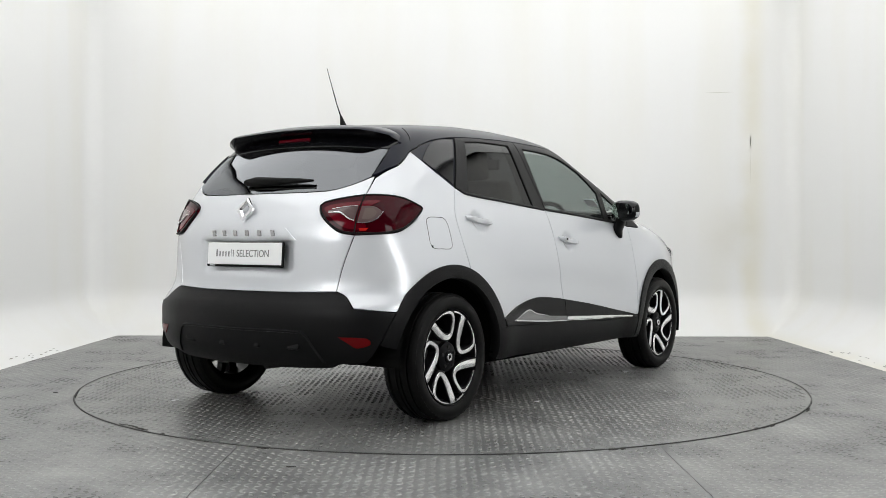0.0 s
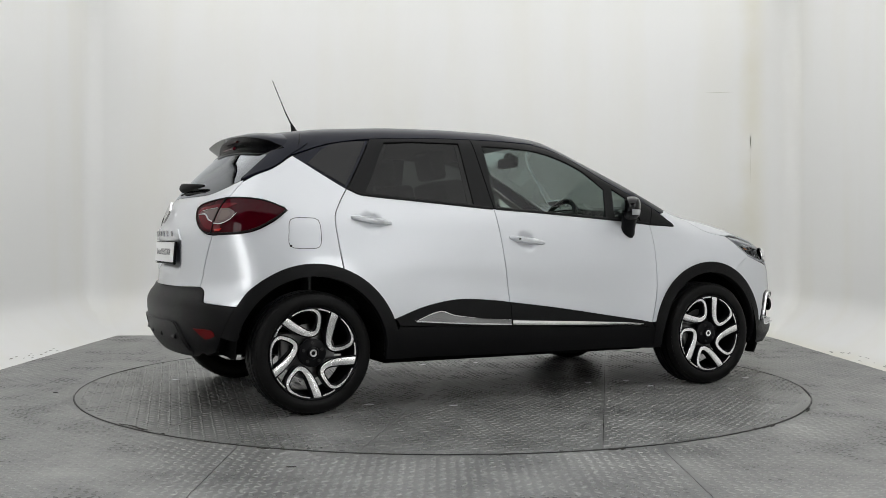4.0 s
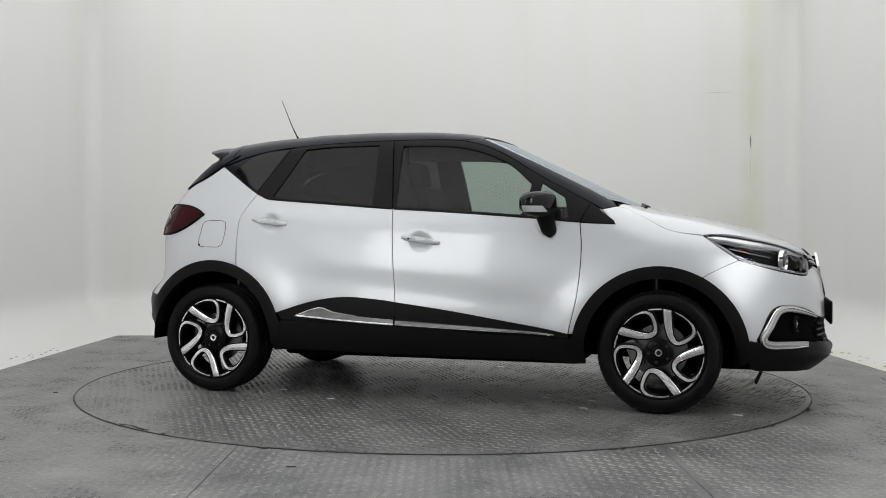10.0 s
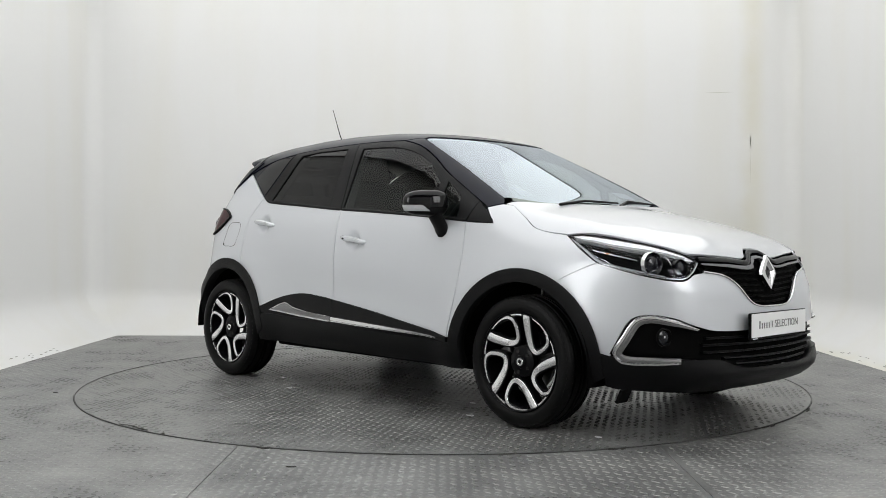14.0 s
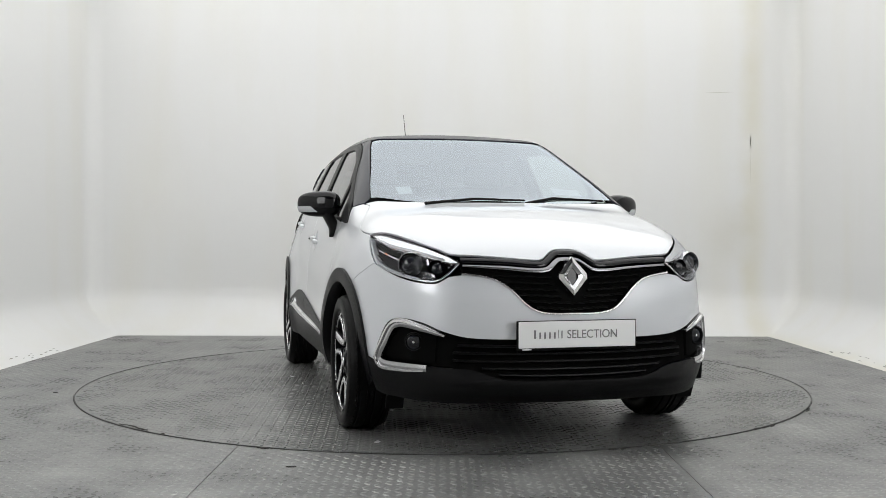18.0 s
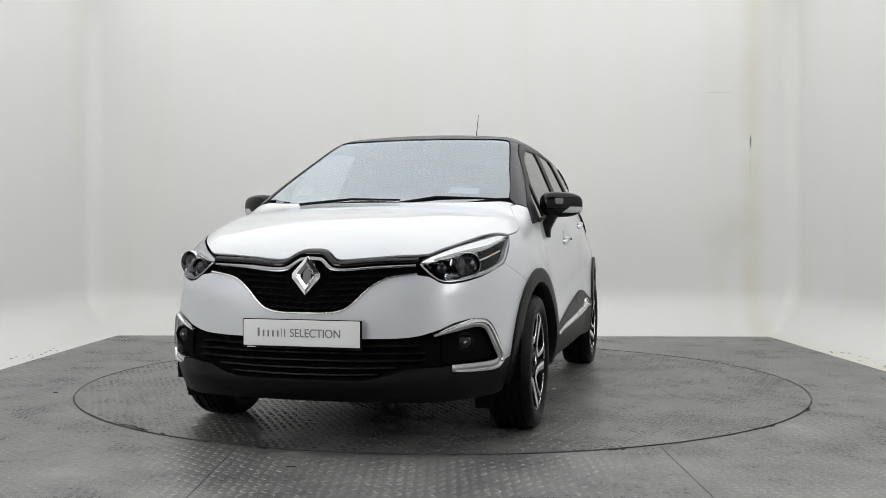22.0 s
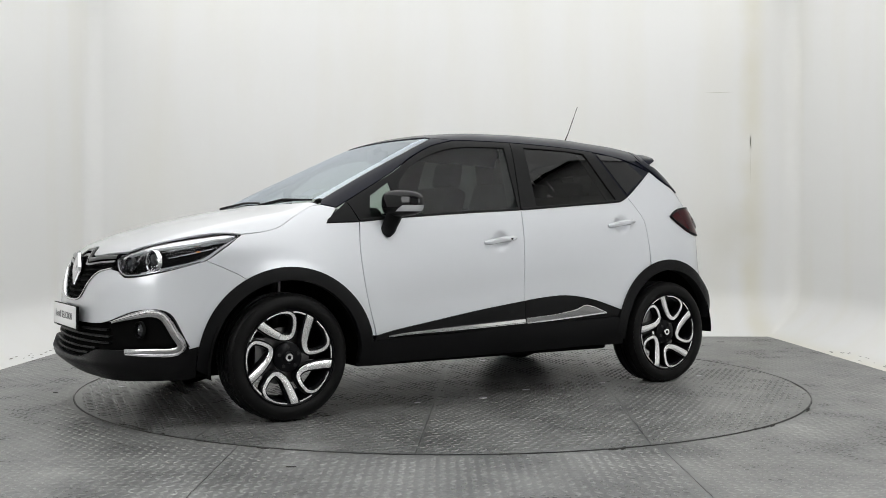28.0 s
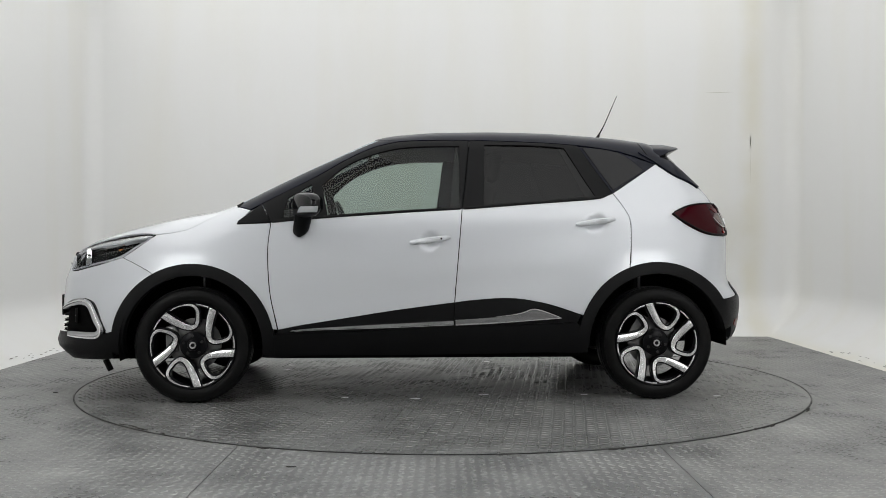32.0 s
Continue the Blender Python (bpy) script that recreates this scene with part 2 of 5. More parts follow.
def tube(points, radius, seg=8, taper=None):
    """A round bar along points."""
    bm = bmesh.new()
    rings = []
    pts = [Vector(p) for p in points]
    for i, p in enumerate(pts):
        d = (pts[min(i + 1, len(pts) - 1)] - pts[max(i - 1, 0)]).normalized()
        a = d.orthogonal().normalized()
        if rings:
            a = (side - d * side.dot(d)).normalized()
        side = a
        b = d.cross(a)
        r = radius if taper is None else radius + (taper - radius) * i / (len(pts) - 1)
        rings.append([bm.verts.new(p + r * (a * math.cos(t) + b * math.sin(t))) for t in np.linspace(0, 2 * math.pi, seg, endpoint=False)])
    for p, q in zip(rings, rings[1:]):
        for i in range(seg):
            bm.faces.new((p[i], p[(i + 1) % seg], q[(i + 1) % seg], q[i]))
    bm.faces.new(rings[0][::-1])
    bm.faces.new(rings[-1])
    return bm


# ---- the studio: a white box with sloping wall feet round a steel floor ----
HALF_X, BACK, FRONT, COVE, TOP = 3.065, 2.94, -7.6, 0.40, 3.62


def rounded_rect(x0, x1, y0, y1, r, seg=10):
    pts = []
    for cx, cy, a0 in ((x1 - r, y0 + r, -90), (x1 - r, y1 - r, 0), (x0 + r, y1 - r, 90), (x0 + r, y0 + r, 180)):
        for k in range(seg + 1):
            a = radians(a0 + 90 * k / seg)
            pts.append((cx + r * math.cos(a), cy + r * math.sin(a)))
    return pts


def build_walls():
    """Four walls with sloping feet and rounded corners: one smooth sheet with a back to it."""
    rings = []
    levels = [(COVE * u, v) for u, v in ((0, 0), (0.20, 0.036), (0.40, 0.086), (0.60, 0.150), (0.80, 0.228), (0.93, 0.305), (0.985, 0.365), (1.0, 0.43), (1.0, 0.46))]
    levels += [(COVE, z) for z in (1.0, 2.0, 3.0, TOP)]
    levels += [(COVE + 0.12, TOP), (COVE + 0.12, -0.05), (0.0, -0.05)]
    for out, z in levels:
        rings.append([(x, y, z) for x, y in rounded_rect(-HALF_X - out, HALF_X + out, FRONT - out, BACK + out, 0.03 + 0.3 * out)])
    verts = [p for r in rings for p in r]
    n = len(rings[0])
    faces = [(i * n + k, i * n + (k + 1) % n, (i + 1) * n + (k + 1) % n, (i + 1) * n + k) for i in range(len(rings) - 1) for k in range(n)]
    bm = bmesh.new()
    vs = [bm.verts.new(v) for v in verts]
    for f in faces:
        bm.faces.new([vs[i] for i in f])
    ob = part("wall", bm, WALL, smooth=30)
    tagged(ob, "gloss white studio walls with a sloping foot, yellowed and scuffed", "wall", kind="structure")
    # scuffs and chips along the foot, a crack and a scrape higher up
    rng = random.Random(7)
    for k in range(54):
        sgn = -1 if k % 2 else 1
        y = rng.uniform(-0.3, 1.6)
        a = rng.uniform(0.08, 0.30)
        base = Vector((sgn * (HALF_X + 0.08 * a / 0.30), y, 0.036 * a / 0.30 + 0.003))
        along, up = Vector((0, 1, 0)), Vector((sgn * 0.912, 0, 0.410))
        w, h = rng.uniform(0.012, 0.055), rng.uniform(0.002, 0.009)
        bm = bmesh.new()
        ring = [base + along * (w * math.cos(q) * rng.uniform(0.6, 1)) + up * (h * math.sin(q) * rng.uniform(0.5, 1) + 0.25 * h * math.cos(q)) for q in np.linspace(0, 6.283, 9)[:-1]]
        bm.faces.new([bm.verts.new(p) for p in ring])
        bmesh.ops.solidify(bm, geom=bm.faces[:], thickness=0.002)
        part("scuff_mark", bm, SCUFF, ob)
    yb = BACK + COVE - 0.003
    for x0, z0, x1, z1, w in ((3.008, 1.935, 3.006, 1.800, 0.007), (3.006, 1.800, 3.008, 1.45, 0.003), (2.56, 2.350, 2.84, 2.352, 0.004)):
        bm = bmesh.new()
        d = Vector((x1 - x0, 0, z1 - z0))
        n = Vector((-d.z, 0, d.x)).normalized() * w / 2
        p, q = Vector((x0, yb, z0)), Vector((x1, yb, z1))
        bm.faces.new([bm.verts.new(v) for v in (p, p + d * 0.5 - n, q, p + d * 0.5 + n)])
        bmesh.ops.solidify(bm, geom=bm.faces[:], thickness=0.002)
        part("wall_crack", bm, STAIN, ob)
    bm = bmesh.new()
    box(bm, (2 * (HALF_X + COVE) + 0.24, BACK - FRONT + 2 * COVE + 0.24, 0.1), pose(0, (BACK + FRONT) / 2, TOP + 0.052))
    tagged(part("ceiling", bm, CEILING), "plain dark studio ceiling", "ceiling", kind="structure")


def lozenges(area, inside, pitch, length, width, height, angle, z, seed):
    """Raised treads, crosswise by turns, over the rectangle area where inside(x, y) holds."""
    rng = np.random.RandomState(seed)
    x0, x1, y0, y1 = area
    ca, sa = math.cos(angle), math.sin(angle)
    cx, cy = (x0 + x1) / 2, (y0 + y1) / 2
    half = math.hypot(x1 - x0, y1 - y0) / 2
    n = int(half / pitch) + 1
    i, j = [a.ravel() for a in np.meshgrid(np.arange(-n, n + 1), np.arange(-n, n + 1))]
    px = cx + pitch * (i * ca - j * sa)
    py = cy + pitch * (i * sa + j * ca)
    ok = (px > x0) & (px < x1) & (py > y0) & (py < y1) & inside(px, py)
    i, j, px, py = i[ok], j[ok], px[ok], py[ok]
    px, py = px + rng.uniform(-0.0016, 0.0016, len(px)), py + rng.uniform(-0.0016, 0.0016, len(px))
    a = angle + np.where((i + j) % 2 == 0, math.pi / 4, -math.pi / 4) + rng.uniform(-0.06, 0.06, len(px))
    l, w = length / 2, width / 2
    shape = np.array([(-l, 0, 0), (-l * 0.3, -w, 0), (l * 0.3, -w, 0), (l, 0, 0), (l * 0.3, w, 0), (-l * 0.3, w, 0),
                      (-l * 0.55, 0, 1), (0, -w * 0.35, 1), (l * 0.55, 0, 1), (0, w * 0.35, 1)])
    hs = height * rng.uniform(0.6, 1.0, len(px))
    vx = px[:, None] + shape[:, 0] * np.cos(a)[:, None] - shape[:, 1] * np.sin(a)[:, None]
    vy = py[:, None] + shape[:, 0] * np.sin(a)[:, None] + shape[:, 1] * np.cos(a)[:, None]
    vz = z + shape[:, 2] * hs[:, None]
    verts = np.stack([vx, vy, vz], 2).reshape(-1, 3)
    fs = [(0, 1, 7, 6), (1, 2, 7), (2, 3, 8, 7), (3, 4, 9, 8), (4, 5, 9), (5, 0, 6, 9), (6, 7, 8, 9)]
    faces = [tuple(10 * k + q for q in f) for k in range(len(px)) for f in fs]
    return verts, faces


R_DISC = 2.229


def sheet(name, outline, z, thick, mat, parent, label=""):
    bm = bmesh.new()
    vs = [bm.verts.new((x, y, z)) for x, y in outline]
    f = bm.faces.new(vs)
    r = bmesh.ops.extrude_face_region(bm, geom=[f])
    bmesh.ops.translate(bm, vec=(0, 0, -thick), verts=[v for v in r["geom"] if isinstance(v, bmesh.types.BMVert)])
    return part(name, bm, mat, parent, label)


def build_floor():
    floor = new("floor")
    tagged(floor, "worn grey steel tread plate floor round a turntable", "floor", kind="structure")
    seams = [-HALF_X + 0.002, -0.90, 0.955, 2.18, HALF_X - 0.002]
    g = 0.0018
    rr = R_DISC + 0.008

    def arc(xa, xb, sign, n=40):
        return [(x, sign * math.sqrt(max(0, rr * rr - x * x))) for x in np.linspace(xa, xb, n)]

    y0, y1 = FRONT + 0.003, BACK - 0.003
    for a, b in zip(seams, seams[1:]):
        a, b = a + g, b - g
        if a < -rr:
            lo = [(-rr, 0)] + arc(-rr + 0.0005, b, -1)[0:]
            hi = [(-rr, 0)] + arc(-rr + 0.0005, b, 1)
            sheet("floor_plate", [(a, y0), (b, y0)] + lo[::-1] + [(a, 0)], 0, 0.02, PLATE, floor)
            sheet("floor_plate", [(a, 0.002)] + hi[:1] + hi[1:] + [(b, y1), (a, y1)], 0, 0.02, PLATE, floor)
        elif b > rr:
            lo, hi = arc(a, rr - 0.0005, -1) + [(rr, 0)], arc(a, rr - 0.0005, 1) + [(rr, 0)]
            sheet("floor_plate", [(a, y0), (b, y0), (b, 0)] + lo[::-1], 0, 0.02, PLATE, floor)
            sheet("floor_plate", [(b, 0.002), (b, y1), (a, y1)] + hi, 0, 0.02, PLATE, floor)
        else:
            sheet("floor_plate", [(a, y0), (b, y0)] + arc(a, b, -1)[::-1], 0, 0.02, PLATE, floor)
            sheet("floor_plate", [(b, y1), (a, y1)] + arc(a, b, 1), 0, 0.02, PLATE, floor)
    # dirt packed into the ring's gap and scraped beside it
    rng = random.Random(9)
    for x, y, ang, ln in ((-1.56, -1.57, -46, 0.03), (-1.45, -1.655, -40, 0.10), (-1.30, -1.80, -36, 0.02), (-1.05, -1.96, -28, 0.03), (-0.80, -2.09, -20, 0.07),
                          (1.60, -1.565, 46, 0.09), (1.50, -1.64, 42, 0.03), (0.75, -2.12, 20, 0.05), (1.95, -1.10, 60, 0.06), (-2.3, -0.55, 10, 0.03), (2.47, 2.42, 0, 0.03), (-0.6, -2.45, 0, 0.03)):
        ca, sa = math.cos(radians(ang)), math.sin(radians(ang))
        for k in range(3):
            u, w = rng.uniform(-0.8, 0.8) * ln, rng.uniform(-0.010, 0.010)
            cx, cy = x + u * ca - w * sa, y + u * sa + w * ca
            a, b = ln * rng.uniform(0.25, 0.6), rng.uniform(0.004, 0.009)
            ring = [(cx + p * ca - q * sa, cy + p * sa + q * ca) for p, q in [(a * math.cos(t) * rng.uniform(0.7, 1), b * math.sin(t) * rng.uniform(0.5, 1)) for t in np.linspace(0, 6.283, 9)[:-1]]]
            sheet("packed_dirt", ring, 0.0042, 0.004, DIRT, floor)
    sheet("pit_bed", [(-3.2, FRONT - 0.05), (3.2, FRONT - 0.05), (3.2, BACK + 0.05), (-3.2, BACK + 0.05)], -0.03, 0.02, DARK_STEEL, floor)
    far = lambda x, y: (np.hypot(x, y) > R_DISC + 0.03) & (np.abs(x - 0.955) > 0.018) & (np.abs(x + 0.90) > 0.018) & (np.abs(x - 2.18) > 0.018)
    v, f = lozenges((-HALF_X + 0.02, HALF_X - 0.02, FRONT + 0.02, BACK - 0.02), far, 0.040, 0.042, 0.014, 0.0028, 0.0, -0.0002, 3)
    ob = mesh_object("floor_treads", v, f, TREAD, floor)
    ob["kind"] = "stuff"


def build_turntable():
    table = new("turntable")
    tagged(table, "round steel tread plate turntable sunk flush in the floor", "turntable")
    r = R_DISC
    cuts = [-r, -1.03, 0.0, 1.03, r]
    spin = Matrix.Rotation(radians(-35.6), 4, "Z")
    for k, (a, b) in enumerate(zip(cuts, cuts[1:])):
        a, b = a + 0.0016, b - 0.0016
        xs = np.linspace(a, b, 48)
        out = [(x, -math.sqrt(max(0, r * r - x * x))) for x in xs] + [(x, math.sqrt(max(0, r * r - x * x))) for x in xs[::-1]]
        if k == 0:
            out = out[:-1]
        if k == 3:
            out = out[:47] + out[48:]
        sheet("deck_plate", out, 0.001, 0.02, DISC, table).data.transform(spin)
        v, f = lozenges((a + 0.015, b - 0.015, -r, r), lambda x, y: np.hypot(x, y) < r - 0.025, 0.038, 0.040, 0.016, 0.0030, radians(69.6), 0.0008, 5 + k)
        ob = mesh_object("deck_treads", v, f, DECK_TREAD, table)
        ob.data.transform(spin)
        ob["kind"] = "stuff"
    # a dark ring added to stand in for the shaded gap round the deck
    lip = []
    for k in range(180):
        a = 2 * math.pi * k / 180
        lip += [((r + d) * math.cos(a), (r + d) * math.sin(a), z) for d, z in ((-0.001, 0.0), (-0.001, 0.0042), (0.004, 0.0042), (0.004, 0.0))]
    ring = [(4 * k + i, 4 * k + i + 1, 4 * ((k + 1) % 180) + i + 1, 4 * ((k + 1) % 180) + i) for k in range(180) for i in range(3)]
    mesh_object("deck_gap_ring", lip, ring, RING_SHADE, table)
    # flecks of dry paint and paper trodden into the deck
    rng = random.Random(4)
    for x, y in ((-1.54, 0.745), (-0.785, 0.65), (-1.065, 0.618), (0.77, -0.51), (1.04, -0.80), (-0.784, -0.687), (0.605, 0.685), (1.04, -0.547), (1.84, -0.775), (-0.39, -0.92), (0.2, 0.75), (-0.2, 0.62)):
        bm = bmesh.new()
        n = 7
        ring = [(x + rng.uniform(0.012, 0.034) * math.cos(q * 6.283 / n), y + rng.uniform(0.008, 0.022) * math.sin(q * 6.283 / n)) for q in range(n)]
        low = [bm.verts.new((*p, 0.0025)) for p in ring]
        top = [bm.verts.new((*p, 0.0048)) for p in ring]
        bm.faces.new(top)
        for q in range(n):
            bm.faces.new((low[q], low[(q + 1) % n], top[(q + 1) % n], top[q]))
        part("pale_fleck", bm, PAPER, table)
    return table


def softbox(m, w, h, strength_mat, label, name="fill_light"):
    lamp = new(name)
    tagged(lamp, label, "studio light")
    bm = bmesh.new()
    box(bm, (w, h, 0.03), m)
    part("diffuser", bm, strength_mat, lamp)
    bm = bmesh.new()
    for sgn in (-1, 1):
        box(bm, (0.05, h + 0.1, 0.12), m @ pose(sgn * (w / 2 + 0.026), 0, 0.04))
        box(bm, (w, 0.05, 0.12), m @ pose(0, sgn * (h / 2 + 0.026), 0.04))
    part("frame", bm, MATT_BLACK, lamp)
    return lamp


def build_lights():
    softbox(pose(0, -0.15, TOP - 0.14), 6.7, 6.9, LIGHT, "large square softbox ceiling light with a white diffuser", "ceiling_light")
    # two unseen fill lights added to brighten the car; their stands are made up
    for sgn in (-1, 1):
        m = look((sgn * 2.90, -4.70, 2.30), (0, 0, 0.9))
        bank = softbox(m, 1.3, 2.0, FILL, "upright fill light added out of view to brighten the car, on a made-up stand")
        back = Vector((sgn * 0.06, -0.12, 0)) + Vector((sgn * 2.90, -4.70, 0))
        bm = cyl(bmesh.new(), 0.018, 0.018, 2.1, pose(back.x, back.y, 1.07), 14)
        part("stand_pole", bm, DARK_STEEL, bank, smooth=50)
        bm = cyl(bmesh.new(), 0.16, 0.15, 0.03, pose(back.x, back.y, 0.017), 32)
        part("stand_base", bm, DARK_STEEL, bank, smooth=50)


build_walls()
build_floor()
TABLE = build_turntable()
build_lights()
# ---- the car's outer form: one smooth surface on which every panel lies ----
# x forward, y to the car's left, z up; heights and half widths in metres
def table(xs, ys, sigma=0.03):
    """A smooth curve through a few stations."""
    g = np.arange(xs[0] - 0.6, xs[-1] + 0.6, 0.005)
    sx, sy = np.array(xs), np.array(ys)
    lo, hi = (sy[1] - sy[0]) / (sx[1] - sx[0]), (sy[-1] - sy[-2]) / (sx[-1] - sx[-2])
    v = np.interp(g, sx, sy)
    v = np.where(g < sx[0], sy[0] + lo * (g - sx[0]), v)
    v = np.where(g > sx[-1], sy[-1] + hi * (g - sx[-1]), v)
    k = np.arange(-int(3 * sigma / 0.005), int(3 * sigma / 0.005) + 1) * 0.005
    w = np.exp(-0.5 * (k / sigma) ** 2)
    pad = len(k) // 2
    e = np.concatenate([v[0] + (v[1] - v[0]) * np.arange(-pad, 0), v, v[-1] + (v[-1] - v[-2]) * np.arange(1, pad + 1)])
    v = np.convolve(e, w / w.sum(), "valid")
    return lambda q: np.interp(q, g, v)


TOP_LINE = table([-1.50, -1.25, -1.0, -0.6, -0.25, 0.1, 0.34, 0.44, 1.24, 1.34, 1.55, 1.80, 2.00, 2.15, 2.26, 2.34],
                 [1.458, 1.506, 1.540, 1.567, 1.573, 1.565, 1.541, 1.519, 1.128, 1.092, 1.060, 1.003, 0.943, 0.88, 0.80, 0.70], 0.05)
CROWN = table([-1.6, 0.1, 0.5, 0.9, 1.3, 2.3], [0.10, 0.10, 0.08, 0.06, 0.08, 0.12], 0.1)
SIDE = table([0.16, 0.24, 0.32, 0.42, 0.52, 0.62, 0.75, 0.88, 0.98, 1.05, 1.11, 1.20, 1.35, 1.50, 1.65],
             [0.78, 0.825, 0.858, 0.872, 0.870, 0.862, 0.850, 0.828, 0.804, 0.780, 0.752, 0.713, 0.648, 0.580, 0.505], 0.028)
PLAN = table([-1.95, -1.80, -1.70, -1.55, -1.3, -1.0, -0.5, 0.5, 1.0, 1.3, 1.6, 1.8, 2.0, 2.15, 2.35],
             [-0.27, -0.17, -0.115, -0.062, -0.02, -0.003, 0.0, 0.0, 0.0, -0.003, -0.022, -0.058, -0.12, -0.21, -0.40], 0.06)
NOSE = table([0.12, 0.18, 0.24, 0.30, 0.36, 0.42, 0.5, 0.6, 0.7, 0.8, 0.9, 1.0],
             [2.09, 2.175, 2.265, 2.347, 2.316, 2.303, 2.300, 2.295, 2.28, 2.26, 2.23, 2.17], 0.022)
TAIL = table([0.18, 0.26, 0.31, 0.37, 0.46, 0.55, 0.59, 0.625, 0.65, 0.70, 0.75, 0.87, 0.92, 1.0, 1.1, 1.2, 1.3, 1.37, 1.45, 1.55],
             [-1.58, -1.695, -1.75, -1.79, -1.812, -1.821, -1.813, -1.782, -1.770, -1.767, -1.768, -1.768, -1.768, -1.748, -1.70, -1.625, -1.53, -1.45, -1.375, -1.28], 0.02)


def smax(a, b, k):
    h = np.maximum(k - np.abs(a - b), 0) / k
    return np.maximum(a, b) + h * h * k * 0.25


def form(p):
    """Below nought inside the car, above it outside."""
    x, y, z = p[:, 0], np.abs(p[:, 1]), p[:, 2]
    dents = 0.0
    for hx, hz in ((0.125, 0.900), (-0.825, 1.004)):
        dents = dents + 0.020 * np.exp(-((((x - hx) / 0.052) ** 2 + ((z - hz + 0.13 * (x - hx)) / 0.045) ** 2)) ** 2)
    scoop = dents + 0.006 * np.exp(-((z - 0.635 + 0.11 * x) / 0.085) ** 2) * (1 / (1 + np.exp((x - 0.92) / 0.05))) * (1 / (1 + np.exp((-0.62 - x) / 0.06)))
    flare = 0.024 * np.exp(-((np.hypot(x - 1.438, z - 0.318) - 0.44) / 0.13) ** 2) + 0.022 * np.exp(-((np.hypot(x + 1.168, z - 0.318) - 0.44) / 0.15) ** 2)
    side = y - SIDE(z) - PLAN(x) + scoop - flare * (z > -1)
    top = z - TOP_LINE(x) + CROWN(x) * y * y
    crease = 0.009 * np.exp(-((z - 0.685 - 0.10 * (y - 0.6)) / 0.030) ** 2) / (1 + np.exp((0.42 - y) / 0.05))
    nose = x - NOSE(z) - crease + 0.22 * y * y + 0.9 * np.maximum(y - 0.5, 0) ** 2
    bow = 0.21 + 0.09 / (1 + np.exp((0.64 - z) / 0.03))
    recess = 0.028 / (1 + np.exp((y - 0.300) / 0.010)) / (1 + np.exp((z - 0.903) / 0.006)) / (1 + np.exp((0.752 - z) / 0.010))
    tail = TAIL(z) - x + recess + bow * y * y + 0.5 * np.maximum(y - 0.45, 0) ** 2
    k = 0.11 + 0.03 / (1 + np.exp((1.15 - x) / 0.06))
    f = smax(side, top * 0.9, k)
    f = smax(f, nose, 0.10)
    return smax(f, tail, 0.09)


def gradient(p):
    e = 0.004
    g = np.stack([form(p + np.eye(3)[i] * e) - form(p - np.eye(3)[i] * e) for i in range(3)], 1)
    return g / np.maximum(np.linalg.norm(g, axis=1, keepdims=True), 1e-9)


def meet(o, d, reach=1.5):
    """Where rays from o along d leave the form."""
    s = np.linspace(reach, 0, 90)
    hit = np.zeros(len(o))
    found = np.zeros(len(o), bool)
    for a in s:
        now = (form(o + d * a) < 0) & ~found
        hit[now] = a
        found |= now
    lo, hi = hit, hit + reach / 89
    for _ in range(18):
        mid = (lo + hi) / 2
        ins = form(o + d * mid[:, None]) < 0
        lo, hi = np.where(ins, mid, lo), np.where(ins, hi, mid)
    return o + d * ((lo + hi) / 2)[:, None]


AXIS, NOSE_X, TAIL_X, ARM = 0.80, 1.20, -0.90, 0.8


def rays(view, q):
    u, v = q[:, 0], q[:, 1]
    z = np.zeros_like(u)
    if view == "nose":
        return np.stack([z + NOSE_X, z, v], 1), np.stack([np.cos(u), np.sin(u), z], 1)
    if view == "tail":
        return np.stack([z + TAIL_X, z, v], 1), np.stack([-np.cos(u), np.sin(u), z], 1)
    if view == "round":
        return np.stack([u, z, z + AXIS], 1), np.stack([z, -np.cos(v / ARM), np.sin(v / ARM)], 1)
    if view == "top":
        return np.stack([u, v, z + 0.6], 1), np.stack([z, z, z + 1], 1)
    if view == "front":
        return np.stack([z + 1.0, u, v], 1), np.stack([z + 1, z, z], 1)
    if view == "rear":
        return np.stack([z - 0.8, u, v], 1), np.stack([z - 1, z, z], 1)
    return np.stack([u, z, v], 1), np.stack([z, z - 1, z], 1)  # side: the right side


def flat(view, p):
    x, y, z = p[:, 0], p[:, 1], p[:, 2]
    if view == "nose":
        return np.stack([np.arctan2(y, x - NOSE_X), z], 1)
    if view == "tail":
        return np.stack([np.arctan2(y, TAIL_X - x), z], 1)
    if view == "round":
        return np.stack([x, np.arctan2(z - AXIS, -y) * ARM], 1)
    return np.stack([x, y], 1)


KIND = {"s": "side", "t": "top", "f": "front", "r": "rear"}


def place(tokens):
    """Points of the form: ("s", x, z), ("t", x, y), ("f", y, z) or ("r", y, z)."""
    out = []
    for t in tokens:
        o, d = rays(KIND[t[0]], np.array([[t[1], t[2]]], float))
        out.append(meet(o, d)[0])
    return np.array(out)


